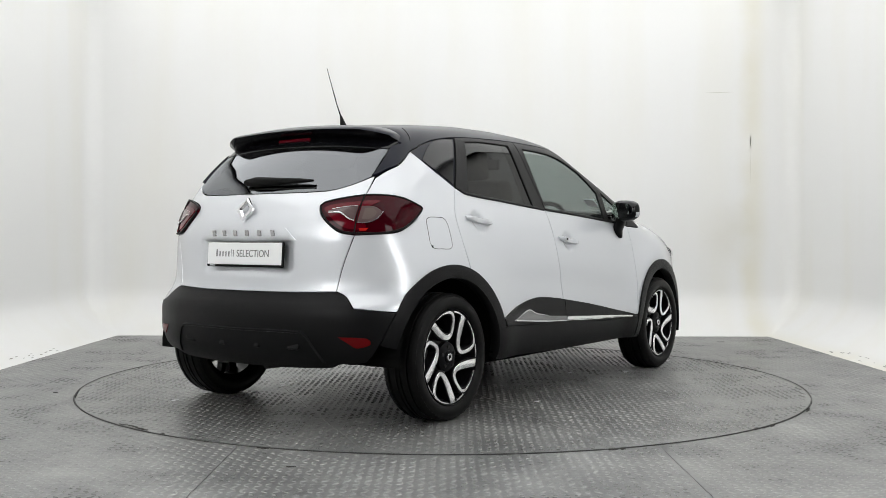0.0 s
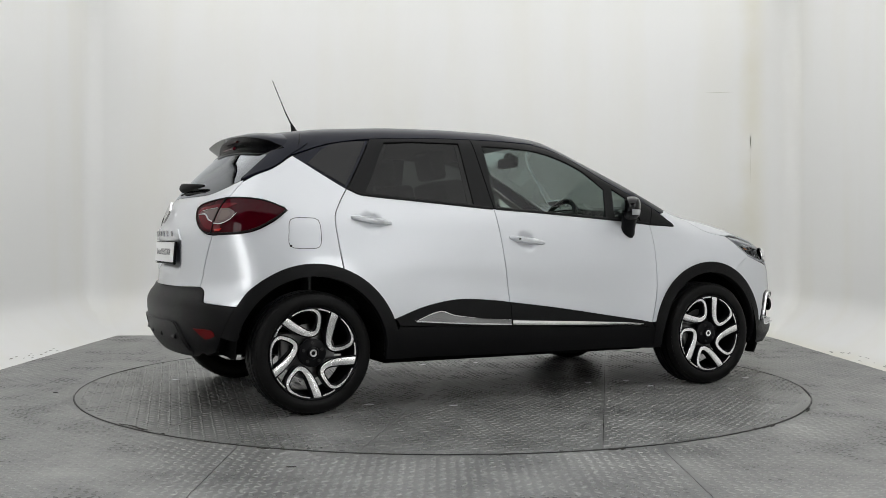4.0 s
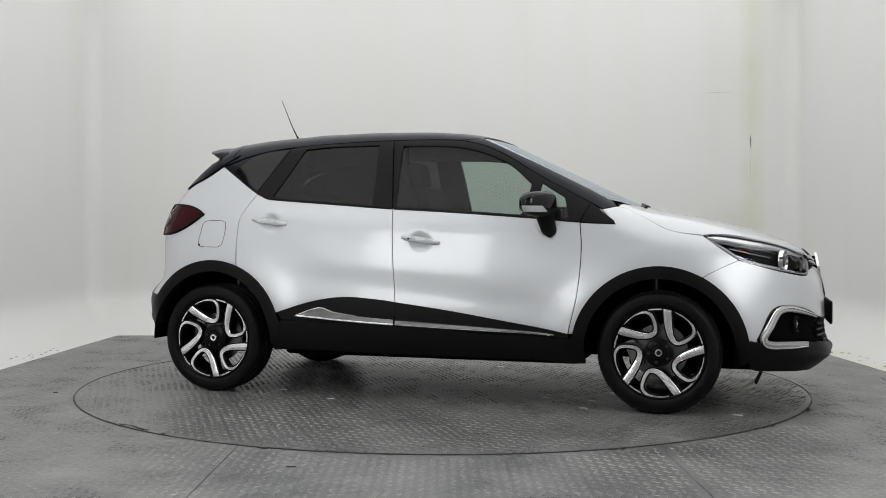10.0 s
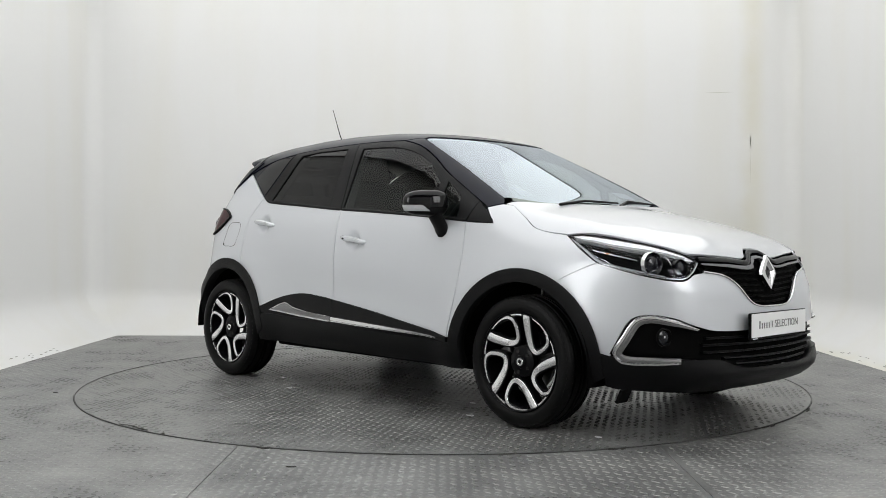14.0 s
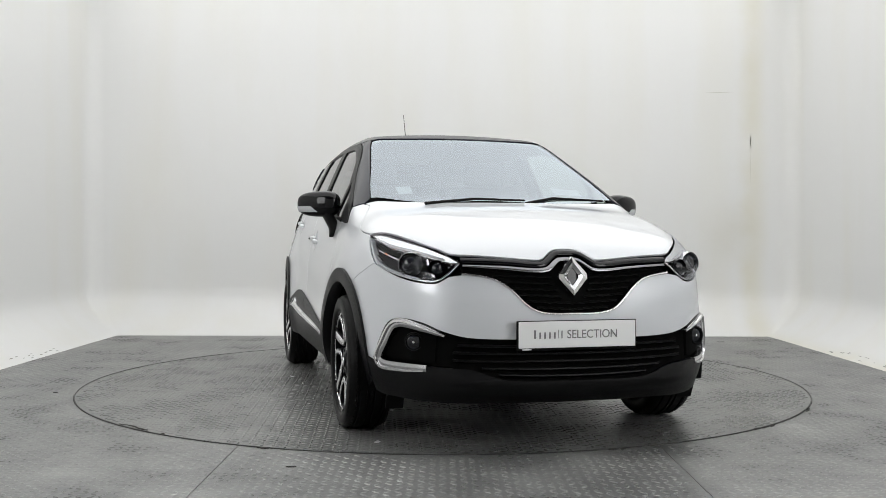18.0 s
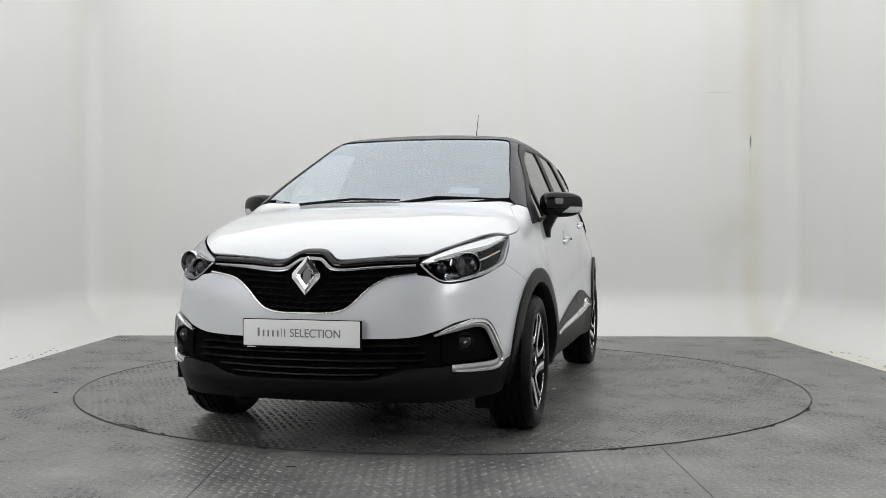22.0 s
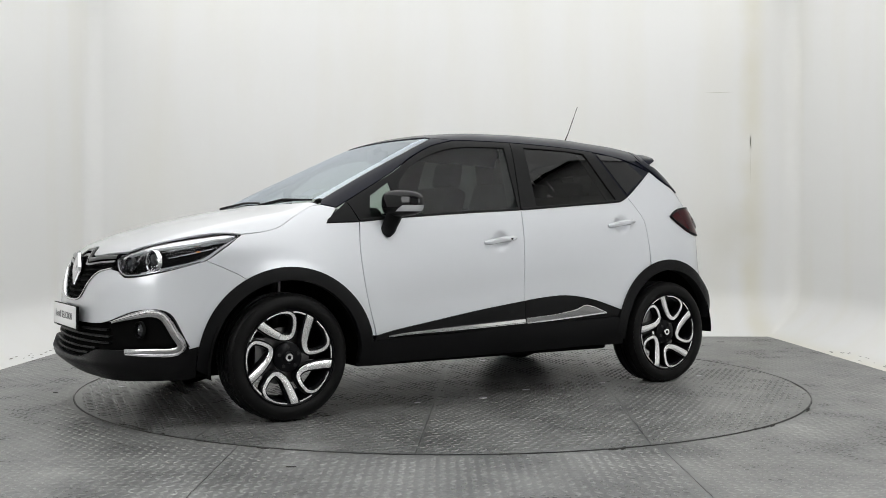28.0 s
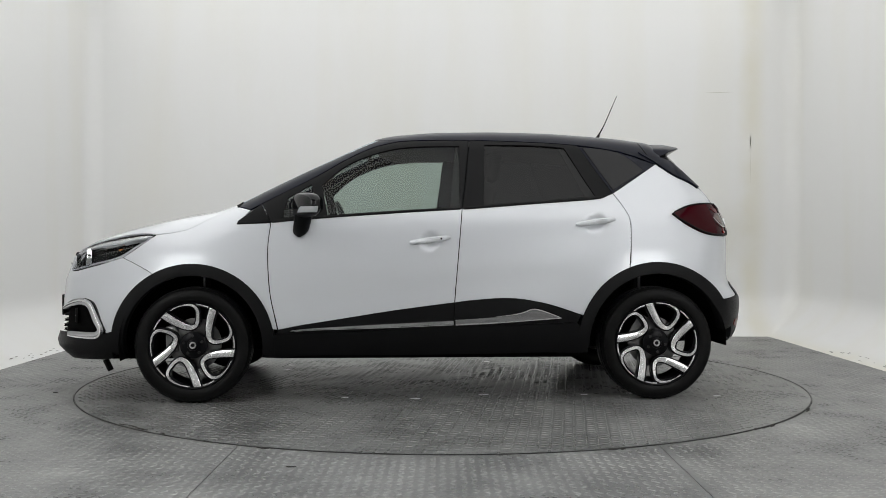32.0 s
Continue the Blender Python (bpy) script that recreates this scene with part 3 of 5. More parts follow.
def curve2(view, tokens, step, closed=True):
    """The outline in a view's own plane, rounded between the tokens that end in "c" (corners)."""
    q = flat(view, place(tokens))
    n = len(q)
    out = []
    for i in range(n if closed else n - 1):
        a, b = q[i], q[(i + 1) % n]
        ca, cb = len(tokens[i]) > 3, len(tokens[(i + 1) % n]) > 3
        if not closed:
            ca, cb = ca or i == 0, cb or i == n - 2
        p0 = a if ca else q[i - 1]
        p3 = b if cb else q[(i + 2) % n]
        ln = np.linalg.norm(b - a)
        k = max(1, int(math.ceil(ln / step)))
        m0 = (b - a) if ca else (b - p0) / max(np.linalg.norm(b - a) + np.linalg.norm(a - p0), 1e-6) * ln
        m1 = (b - a) if cb else (p3 - a) / max(np.linalg.norm(b - a) + np.linalg.norm(p3 - b), 1e-6) * ln
        for s in np.arange(k) / k:
            h1, h2, h3, h4 = 2 * s ** 3 - 3 * s * s + 1, s ** 3 - 2 * s * s + s, -2 * s ** 3 + 3 * s * s, s ** 3 - s * s
            out.append(h1 * a + h2 * m0 + h3 * b + h4 * m1)
    if not closed:
        out.append(q[-1])
    return np.array(out)


def within(poly, q):
    x, y = q[:, 0][:, None], q[:, 1][:, None]
    a, b = poly, np.roll(poly, -1, 0)
    with np.errstate(divide="ignore", invalid="ignore"):
        c = ((a[:, 1] > y) != (b[:, 1] > y)) & (x < (b[:, 0] - a[:, 0]) * (y - a[:, 1]) / (b[:, 1] - a[:, 1]) + a[:, 0])
    return c.sum(1) % 2 == 1


def edge_gap(poly, q):
    a, b = poly, np.roll(poly, -1, 0)
    d = b - a
    t = np.clip(((q[:, None] - a) * d).sum(2) / np.maximum((d * d).sum(1), 1e-12), 0, 1)
    return np.linalg.norm(q[:, None] - a - t[..., None] * d, axis=2).min(1)


def inset(poly, g):
    area = 0.5 * np.sum(poly[:, 0] * np.roll(poly[:, 1], -1) - np.roll(poly[:, 0], -1) * poly[:, 1])
    d = np.roll(poly, -1, 0) - np.roll(poly, 1, 0)
    n = np.stack([-d[:, 1], d[:, 0]], 1)
    n /= np.maximum(np.linalg.norm(n, axis=1, keepdims=True), 1e-9)
    return poly + n * (g if area > 0 else -g)


def panel_data(view, outline, step, off, rim, gap, holes=()):
    """Vertices, faces and normals of a panel that lies on the form inside an outline."""
    loops = [inset(outline, gap)] + [inset(h, -gap) for h in holes]
    lo, hi = loops[0].min(0), loops[0].max(0)
    gx, gy = np.meshgrid(np.arange(lo[0], hi[0], step), np.arange(lo[1], hi[1], step * 0.9))
    gx[1::2] += step / 2
    grid = np.stack([gx.ravel(), gy.ravel()], 1)
    grid = grid[within(loops[0], grid)]
    for lp in loops:
        if len(grid):
            grid = grid[edge_gap(lp, grid) > step * 0.45]
    for lp in loops[1:]:
        if len(grid):
            grid = grid[~within(lp, grid)]
    pts, edges = [], []
    for lp in loops:
        b = len(pts)
        pts += [Vector(p) for p in lp]
        edges += [(b + i, b + (i + 1) % len(lp)) for i in range(len(lp))]
    pts += [Vector(p) for p in grid]
    from mathutils.geometry import delaunay_2d_cdt
    vs, _, fs, *_ = delaunay_2d_cdt(pts, edges, [], 0, 1e-7)
    q = np.array([(v.x, v.y) for v in vs])
    tri = np.array([f for f in fs if len(f) == 3])
    mid = q[tri].mean(1)
    ok = within(loops[0], mid)
    for lp in loops[1:]:
        ok &= ~within(lp, mid)
    tri = tri[ok]
    o, d = rays(view, q)
    p = meet(o, d)
    n = gradient(p)
    p = p + n * off
    # face the outside
    fn = np.cross(p[tri[:, 1]] - p[tri[:, 0]], p[tri[:, 2]] - p[tri[:, 0]])
    flip = (fn * n[tri].mean(1)).sum(1) < 0
    tri[flip] = tri[flip][:, ::-1]
    verts, normals, faces = [*p], [*n], [tuple(t) for t in tri]
    if rim:
        count = {}
        for t in tri:
            for a, b in ((t[0], t[1]), (t[1], t[2]), (t[2], t[0])):
                count[(a, b)] = count.get((a, b), 0) + 1
        for a, b in [e for e in count if (e[1], e[0]) not in count]:
            t = p[b] - p[a]
            out = np.cross(t, n[a] + n[b])
            out /= max(np.linalg.norm(out), 1e-9)
            k = len(verts)
            verts += [p[a], p[b], p[b] - n[b] * rim, p[a] - n[a] * rim]
            soft = out * 0.8 + (n[a] + n[b]) * 0.3
            normals += [soft, soft, out, out]
            faces.append((k + 1, k, k + 3, k + 2))
    return np.array(verts), faces, np.array(normals)


def panel(name, mat, parent, view, tokens, step=0.05, off=0.0, rim=0.012, gap=0.0008, holes=(), both=True, label="", half=False):
    """A panel on the car's right, and its mirror image on the left; half: tokens give the right half of one panel across the middle."""
    outline = curve2(view, tokens, step * 0.6, closed=not half) if not isinstance(tokens, np.ndarray) else tokens
    if half:
        m = outline[::-1].copy()
        if view == "round":
            m[:, 1] = math.pi * ARM - m[:, 1]
        elif view == "top":
            m[:, 1] *= -1
        else:
            m[:, 0] *= -1
        outline = np.concatenate([outline, m[1:-1]])
    hs = [curve2(view, h, step * 0.6) if not isinstance(h, np.ndarray) else h for h in holes]
    v, f, n = panel_data(view, outline, step, off, rim, gap, hs)
    parents = parent if isinstance(parent, tuple) else (parent, parent)
    made = [mesh_object(name, v, f, mat, parents[0], label, normals=n)]
    if both and not half:
        k = np.array([1, -1, 1])
        made.append(mesh_object(name, v * k, [t[::-1] for t in f], mat, parents[1], label, normals=n * k))
    return made


def strip(name, mat, parent, view, tokens, width, lift=0.004, step=0.03, both=True, label="", half=False, sink=0.006, closed=False):
    """A raised strip (trim, seal) along a line on the form; width: one, or one for each token."""
    q = curve2(view, tokens, step, closed=closed)
    if half:
        m = q[::-1].copy()
        if view == "round":
            m[:, 1] = math.pi * ARM - m[:, 1]
        elif view == "top":
            m[:, 1] *= -1
        else:
            m[:, 0] *= -1
        q = np.concatenate([q, m[1:]])
    o, d = rays(view, q)
    p = meet(o, d)
    n = gradient(p)
    n_pts = len(p)
    if closed:
        t = np.roll(p, -1, 0) - np.roll(p, 1, 0)
    else:
        t = np.gradient(p, axis=0)
    s = np.cross(t, n)
    s /= np.maximum(np.linalg.norm(s, axis=1, keepdims=True), 1e-9)
    w = np.array(width, float)
    if w.ndim:
        w = np.interp(np.linspace(0, 1, n_pts), np.linspace(0, 1, len(w)), w)
    else:
        w = np.full(n_pts, float(w))
    w = w[:, None] / 2
    ring = [p - s * w - n * sink, p - s * w + n * lift * 0.6, p - s * w * 0.6 + n * lift, p + s * w * 0.6 + n * lift, p + s * w + n * lift * 0.6, p + s * w - n * sink]
    verts = np.stack(ring, 1).reshape(-1, 3)
    faces = []
    for i in range(n_pts if closed else n_pts - 1):
        j = (i + 1) % n_pts
        for k in range(5):
            faces.append((6 * i + k, 6 * j + k, 6 * j + k + 1, 6 * i + k + 1))
    if not closed:
        faces += [tuple(range(6)), tuple(range(6 * n_pts - 1, 6 * n_pts - 7, -1))]
    parents = parent if isinstance(parent, tuple) else (parent, parent)
    made = []
    for sgn in ((1, -1) if both and not half else (1,)):
        bm = bmesh.new()
        vs = [bm.verts.new((v[0], v[1] * sgn, v[2])) for v in verts]
        for f in faces:
            bm.faces.new([vs[i] for i in f])
        made.append(part(name, bm, mat, parents[0 if sgn == 1 else 1], label, smooth=50))
    return made


def arc(cx, cz, r, a0, a1, n, corner=True):
    """Tokens along an arc on the car's side, degrees from forward, upwards."""
    t = [("s", cx + r * math.cos(radians(a)), cz + r * math.sin(radians(a))) for a in np.linspace(a0, a1, n)]
    if corner:
        t[0], t[-1] = (*t[0], "c"), (*t[-1], "c")
    return t


def blend(tokens, shift):
    return [(t[0], t[1] + shift[0], t[2] + shift[1], *t[3:]) for t in tokens]
# ---- the car ----
FX, RX, HUB_Z = 1.438, -1.168, 0.318
CAR = new("car")
tagged(CAR, "white compact crossover car with black roof and cladding, on the turntable", "car")

# lines shared by neighbouring panels, (side x, z)
CLAD_TOP = [("s", -0.725, 0.486, "c"), ("s", -0.512, 0.553), ("s", -0.32, 0.580), ("s", -0.097, 0.567), ("s", -0.014, 0.556, "c")]
CLAD_TOP2 = [("s", -0.010, 0.556, "c"), ("s", 0.313, 0.514), ("s", 0.75, 0.446), ("s", 0.968, 0.409, "c")]
DOOR_F = [("s", 0.968, 0.409, "c"), ("s", 1.012, 0.62), ("s", 1.028, 0.86), ("s", 1.016, 1.003, "c")]
R_OUT, R_IN = 0.460, 0.398
F_OUT = 0.449


def build_doors():
    front = panel("front_door", PAINT, CAR, "round",
                  [("s", -0.059, 1.083, "c"), ("s", 0.276, 1.063), ("s", 0.752, 1.028), ("s", 1.014, 1.003, "c")] + DOOR_F[::-1][1:-1] +
                  [("s", 0.966, 0.409, "c")] + CLAD_TOP2[::-1][1:-1] + [("s", -0.010, 0.556, "c"), ("s", -0.036, 0.85)], 0.019)
    rear = panel("rear_door", PAINT, CAR, "round",
                 [("s", -0.940, 1.175, "c"), ("s", -0.86, 1.148), ("s", -0.534, 1.121), ("s", -0.143, 1.089), ("s", -0.063, 1.083, "c"), ("s", -0.04, 0.85)] +
                 CLAD_TOP[::-1] [0:1] + CLAD_TOP[::-1][1:-1] + arc(RX, HUB_Z, R_OUT, 21, 69, 8) +
                 [("s", -1.022, 0.90), ("s", -1.024, 1.03), ("s", -0.985, 1.11)], 0.019)
    return tuple(front), tuple(rear)


FRONT_DOOR, REAR_DOOR = build_doors()

BONNET_EDGE = [("s", 1.255, 1.078, "c"), ("s", 1.37, 1.018), ("s", 1.46, 0.968), ("s", 1.55, 0.944), ("s", 1.655, 0.932, "c")]
LAMP_TOP = [("s", 1.655, 0.932, "c"), ("s", 1.74, 0.936), ("f", -0.61, 0.892), ("f", -0.515, 0.846), ("f", -0.468, 0.815, "c")]
LAMP_LOW = [("f", -0.468, 0.806, "c"), ("f", -0.525, 0.757, "c"), ("f", -0.58, 0.726), ("f", -0.693, 0.746), ("s", 1.86, 0.793), ("s", 1.76, 0.857), ("s", 1.655, 0.926, "c")]
GRILLE_TOP = [("f", -0.465, 0.838, "c"), ("f", -0.28, 0.826), ("f", -0.15, 0.8155), ("f", -0.11, 0.820), ("f", -0.068, 0.850), ("f", -0.04, 0.861), ("f", 0.0, 0.863, "c")]
GRILLE_LOW = [("f", 0.0, 0.596, "c"), ("f", -0.12, 0.599), ("f", -0.19, 0.620), ("f", -0.28, 0.703), ("f", -0.35, 0.742), ("f", -0.47, 0.763, "c")]


def build_body():
    # front wing, cut by the wheel arch
    panel("front_wing", PAINT, CAR, "nose",
          [("s", 0.972, 0.410, "c"), ("s", 1.016, 0.62), ("s", 1.032, 0.86), ("s", 1.020, 0.998, "c"), ("s", 1.21, 0.990, "c"), ("s", 1.135, 1.072, "c"), ("s", 1.20, 1.088, "c")] +
          BONNET_EDGE[:-1] + [("s", 1.653, 0.930, "c"), ("s", 1.76, 0.853), ("s", 1.833, 0.804, "c"), ("s", 1.77, 0.775), ("s", 1.69, 0.735), ("s", 1.655, 0.712, "c")] +
          arc(FX, HUB_Z, F_OUT, 60, 168, 14), 0.045)
    # front bumper skin
    panel("front_bumper", PAINT, CAR, "nose",
          GRILLE_LOW[:-1] + [("f", -0.472, 0.759, "c"), ("f", -0.522, 0.752, "c"), ("f", -0.58, 0.722), ("f", -0.693, 0.742), ("s", 1.8345, 0.8025, "c"),
                        ("s", 1.7712, 0.7738), ("s", 1.6912, 0.7338), ("s", 1.6562, 0.7108, "c")] + arc(FX, HUB_Z, F_OUT, 59, 10, 8) +
          [("s", 1.925, 0.384, "c"), ("s", 1.955, 0.46), ("s", 2.00, 0.550), ("s", 2.06, 0.574), ("f", -0.63, 0.560), ("f", -0.555, 0.526), ("f", -0.45, 0.500), ("f", -0.25, 0.492), ("f", 0.0, 0.490, "c")],
          0.04, half=True)
    panel("bonnet", PAINT, CAR, "top",
          [("t", 1.335, 0.0, "c"), ("t", 1.32, -0.25), ("t", 1.27, -0.5), ("s", 1.21, 1.090, "c")] + BONNET_EDGE +
          [("s", 1.74, 0.939), ("f", -0.61, 0.896), ("f", -0.515, 0.850), ("f", -0.468, 0.843, "c"), ("f", -0.28, 0.831), ("f", -0.15, 0.8205), ("f", -0.112, 0.825), ("f", -0.07, 0.855), ("f", -0.04, 0.866), ("f", 0.0, 0.868, "c")],
          0.04, half=True, gap=0.0022)
    # rear quarter, from the belt over the wheel arch to the tailgate
    panel("rear_quarter_panel", PAINT, CAR, "tail",
          [("s", -0.944, 1.178, "c"), ("s", -1.215, 1.353, "c"), ("s", -1.33, 1.278), ("r", -0.640, 1.245), ("r", -0.620, 1.205, "c"), ("r", -0.620, 1.122, "c"),
           ("s", -1.51, 1.127), ("s", -1.40, 1.116), ("s", -1.318, 1.085), ("s", -1.276, 1.058, "c"), ("s", -1.364, 0.993), ("s", -1.48, 0.942), ("r", -0.655, 0.928), ("r", -0.620, 0.926, "c"),
           ("r", -0.573, 0.78), ("r", -0.551, 0.662, "c"), ("r", -0.60, 0.640), ("r", -0.660, 0.586, "c"), ("s", -1.60, 0.572), ("s", -1.543, 0.568, "c")] +
          arc(RX, HUB_Z, R_OUT, 146, 70, 10) + [("s", -1.026, 0.90), ("s", -1.028, 1.03), ("s", -0.989, 1.11)], 0.04)
    tail = panel("tailgate", PAINT, CAR, "tail",
          [("r", 0.0, 1.134, "c"), ("r", -0.42, 1.141), ("r", -0.53, 1.168), ("r", -0.612, 1.215, "c"), ("r", -0.616, 1.122, "c"), ("r", -0.60, 1.121), ("r", -0.465, 1.095), ("r", -0.424, 1.066), ("r", -0.455, 1.012), ("r", -0.545, 0.942),
           ("r", -0.616, 0.927, "c"), ("r", -0.569, 0.78), ("r", -0.547, 0.661, "c"), ("r", -0.3, 0.655), ("r", 0.0, 0.654, "c")], 0.022, half=True)[0]
    # black roof with its rails down to the window tops
    panel("roof", BLACK_PAINT, CAR, "round",
          [("t", 0.455, 0.0, "c"), ("t", 0.445, -0.3), ("t", 0.415, -0.525, "c")] +
          [("s", 0.30, 1.485, "c"), ("s", 0.10, 1.492), ("s", -0.20, 1.492), ("s", -0.55, 1.480), ("s", -0.80, 1.462), ("s", -1.00, 1.430, "c"),
           ("s", -1.10, 1.400, "c"), ("s", -1.218, 1.357, "c"), ("t", -1.30, -0.50), ("t", -1.33, -0.3), ("t", -1.34, 0.0, "c")], 0.032, off=0.002, half=True)
    # screen pillars
    panel("screen_pillar", BLACK_PAINT, CAR, "round",
          [("t", 0.412, -0.527, "c"), ("t", 0.80, -0.605), ("t", 1.165, -0.672), ("s", 1.20, 1.092, "c"), ("s", 1.135, 1.075, "c"),
           ("s", 0.955, 1.170), ("s", 0.76, 1.275), ("s", 0.60, 1.372), ("s", 0.46, 1.440), ("s", 0.30, 1.483, "c")], 0.022, off=0.001)
    return tail


TAILGATE = build_body()


def build_windows():
    win = [("s", -0.055, 1.092, "c"), ("s", 0.276, 1.071), ("s", 0.700, 1.040, "c"), ("s", 0.735, 1.215, "c"), ("s", 0.60, 1.330), ("s", 0.44, 1.402), ("s", 0.26, 1.442), ("s", -0.06, 1.462, "c")]
    frame_f = [("s", -0.058, 1.087, "c"), ("s", 0.276, 1.066), ("s", 0.752, 1.031), ("s", 1.015, 1.007, "c"), ("s", 1.07, 1.105, "c"), ("s", 0.945, 1.172), ("s", 0.755, 1.272), ("s", 0.595, 1.368), ("s", 0.455, 1.436),
               ("s", 0.29, 1.479, "c"), ("s", 0.10, 1.487), ("s", -0.115, 1.489, "c")]
    light = [("s", 0.765, 1.040, "c"), ("s", 0.955, 1.026, "c"), ("s", 0.925, 1.140, "c"), ("s", 0.795, 1.220, "c")]
    opening = blend(win, (0.0, 0.0))
    opening[0] = ("s", -0.045, 1.096, "c")
    opening[-1] = ("s", -0.055, 1.455, "c")
    panel("window_frame", CLADDING, FRONT_DOOR, "round", frame_f, 0.026, off=0.003, holes=[opening, light])
    panel("window_pane", GLASS, FRONT_DOOR, "round", opening, 0.05, off=-0.004, rim=0, gap=-0.012)
    panel("quarterlight_pane", GLASS, FRONT_DOOR, "round", light, 0.05, off=-0.004, rim=0, gap=-0.010)
    frame_r = [("s", -0.935, 1.179, "c"), ("s", -0.86, 1.152), ("s", -0.534, 1.125), ("s", -0.143, 1.093), ("s", -0.064, 1.087, "c"), ("s", -0.120, 1.489, "c"), ("s", -0.55, 1.477), ("s", -0.755, 1.463, "c")]
    open_r = [("s", -0.835, 1.160, "c"), ("s", -0.534, 1.133), ("s", -0.185, 1.106, "c"), ("s", -0.205, 1.463, "c"), ("s", -0.50, 1.460), ("s", -0.675, 1.448, "c")]
    panel("window_frame", CLADDING, REAR_DOOR, "round", frame_r, 0.04, off=0.003, holes=[open_r])
    panel("window_pane", PRIVACY, REAR_DOOR, "round", open_r, 0.05, off=-0.004, rim=0, gap=-0.012)
    # fixed rear side window, flush and dark, in a black surround
    panel("quarter_surround", BLACK_PAINT, CAR, "round", [("s", -0.940, 1.181, "c"), ("s", -0.762, 1.460, "c"), ("s", -0.90, 1.446), ("s", -1.00, 1.426, "c"), ("s", -1.10, 1.396, "c"), ("s", -1.210, 1.353, "c")], 0.04, off=-0.004)
    panel("quarter_window", PIANO, CAR, "round", [("s", -0.945, 1.198, "c"), ("s", -0.785, 1.452, "c"), ("s", -0.92, 1.440), ("s", -1.03, 1.405), ("s", -1.14, 1.315, "c")], 0.04, off=0.001)
    # windscreen and rear screen
    panel("windscreen", SCREEN, CAR, "round", [("t", 0.458, 0.0, "c"), ("t", 0.448, -0.3), ("t", 0.418, -0.522, "c"), ("t", 0.80, -0.600), ("t", 1.165, -0.667, "c"), ("t", 1.27, -0.45), ("t", 1.315, -0.22), ("t", 1.325, 0.0, "c")], 0.03, off=-0.003, rim=0, half=True)
    panel("rear_screen", REAR_GLASS, TAILGATE, "tail", [("r", 0.0, 1.139, "c"), ("r", -0.42, 1.146), ("r", -0.53, 1.173), ("r", -0.60, 1.215, "c"), ("r", -0.595, 1.29), ("r", -0.583, 1.362, "c"), ("r", -0.3, 1.385), ("r", 0.0, 1.39, "c")], 0.05, off=-0.002, rim=0.004, half=True)
    panel("screen_surround", BLACK_PAINT, TAILGATE, "tail", [("r", -0.603, 1.218, "c"), ("r", -0.614, 1.22), ("r", -0.634, 1.248), ("s", -1.33, 1.284), ("s", -1.222, 1.358, "c"), ("r", -0.598, 1.422, "c"), ("r", -0.585, 1.372, "c")], 0.02, off=0.010, rim=0.016)
    strip("belt_seal", SEAL, FRONT_DOOR, "round", [("s", -0.05, 1.086), ("s", 0.276, 1.066), ("s", 0.752, 1.031), ("s", 1.01, 1.007)], 0.016, 0.006)
    strip("belt_seal", SEAL, REAR_DOOR, "round", [("s", -0.90, 1.166), ("s", -0.86, 1.151), ("s", -0.534, 1.124), ("s", -0.143, 1.092), ("s", -0.07, 1.086)], 0.016, 0.006)
    # black triangle ahead of the door
    panel("mirror_triangle", CLADDING, CAR, "nose", [("s", 1.021, 1.003, "c"), ("s", 1.206, 0.993, "c"), ("s", 1.198, 1.010, "c"), ("s", 1.072, 1.105, "c")], 0.03, off=0.004)
    panel("pillar_trim", DASH, CAR, "round", [("s", -0.205, 1.09, "c"), ("s", 0.01, 1.07, "c"), ("s", -0.035, 1.48, "c"), ("s", -0.215, 1.48, "c")], 0.05, off=-0.030, rim=0.01)
    panel("pillar_trim", DASH, CAR, "round", [("s", -0.80, 1.14, "c"), ("s", -0.64, 1.47, "c"), ("s", -0.98, 1.44, "c"), ("s", -1.22, 1.34, "c"), ("s", -0.95, 1.15, "c")], 0.05, off=-0.030, rim=0.01)


build_windows()


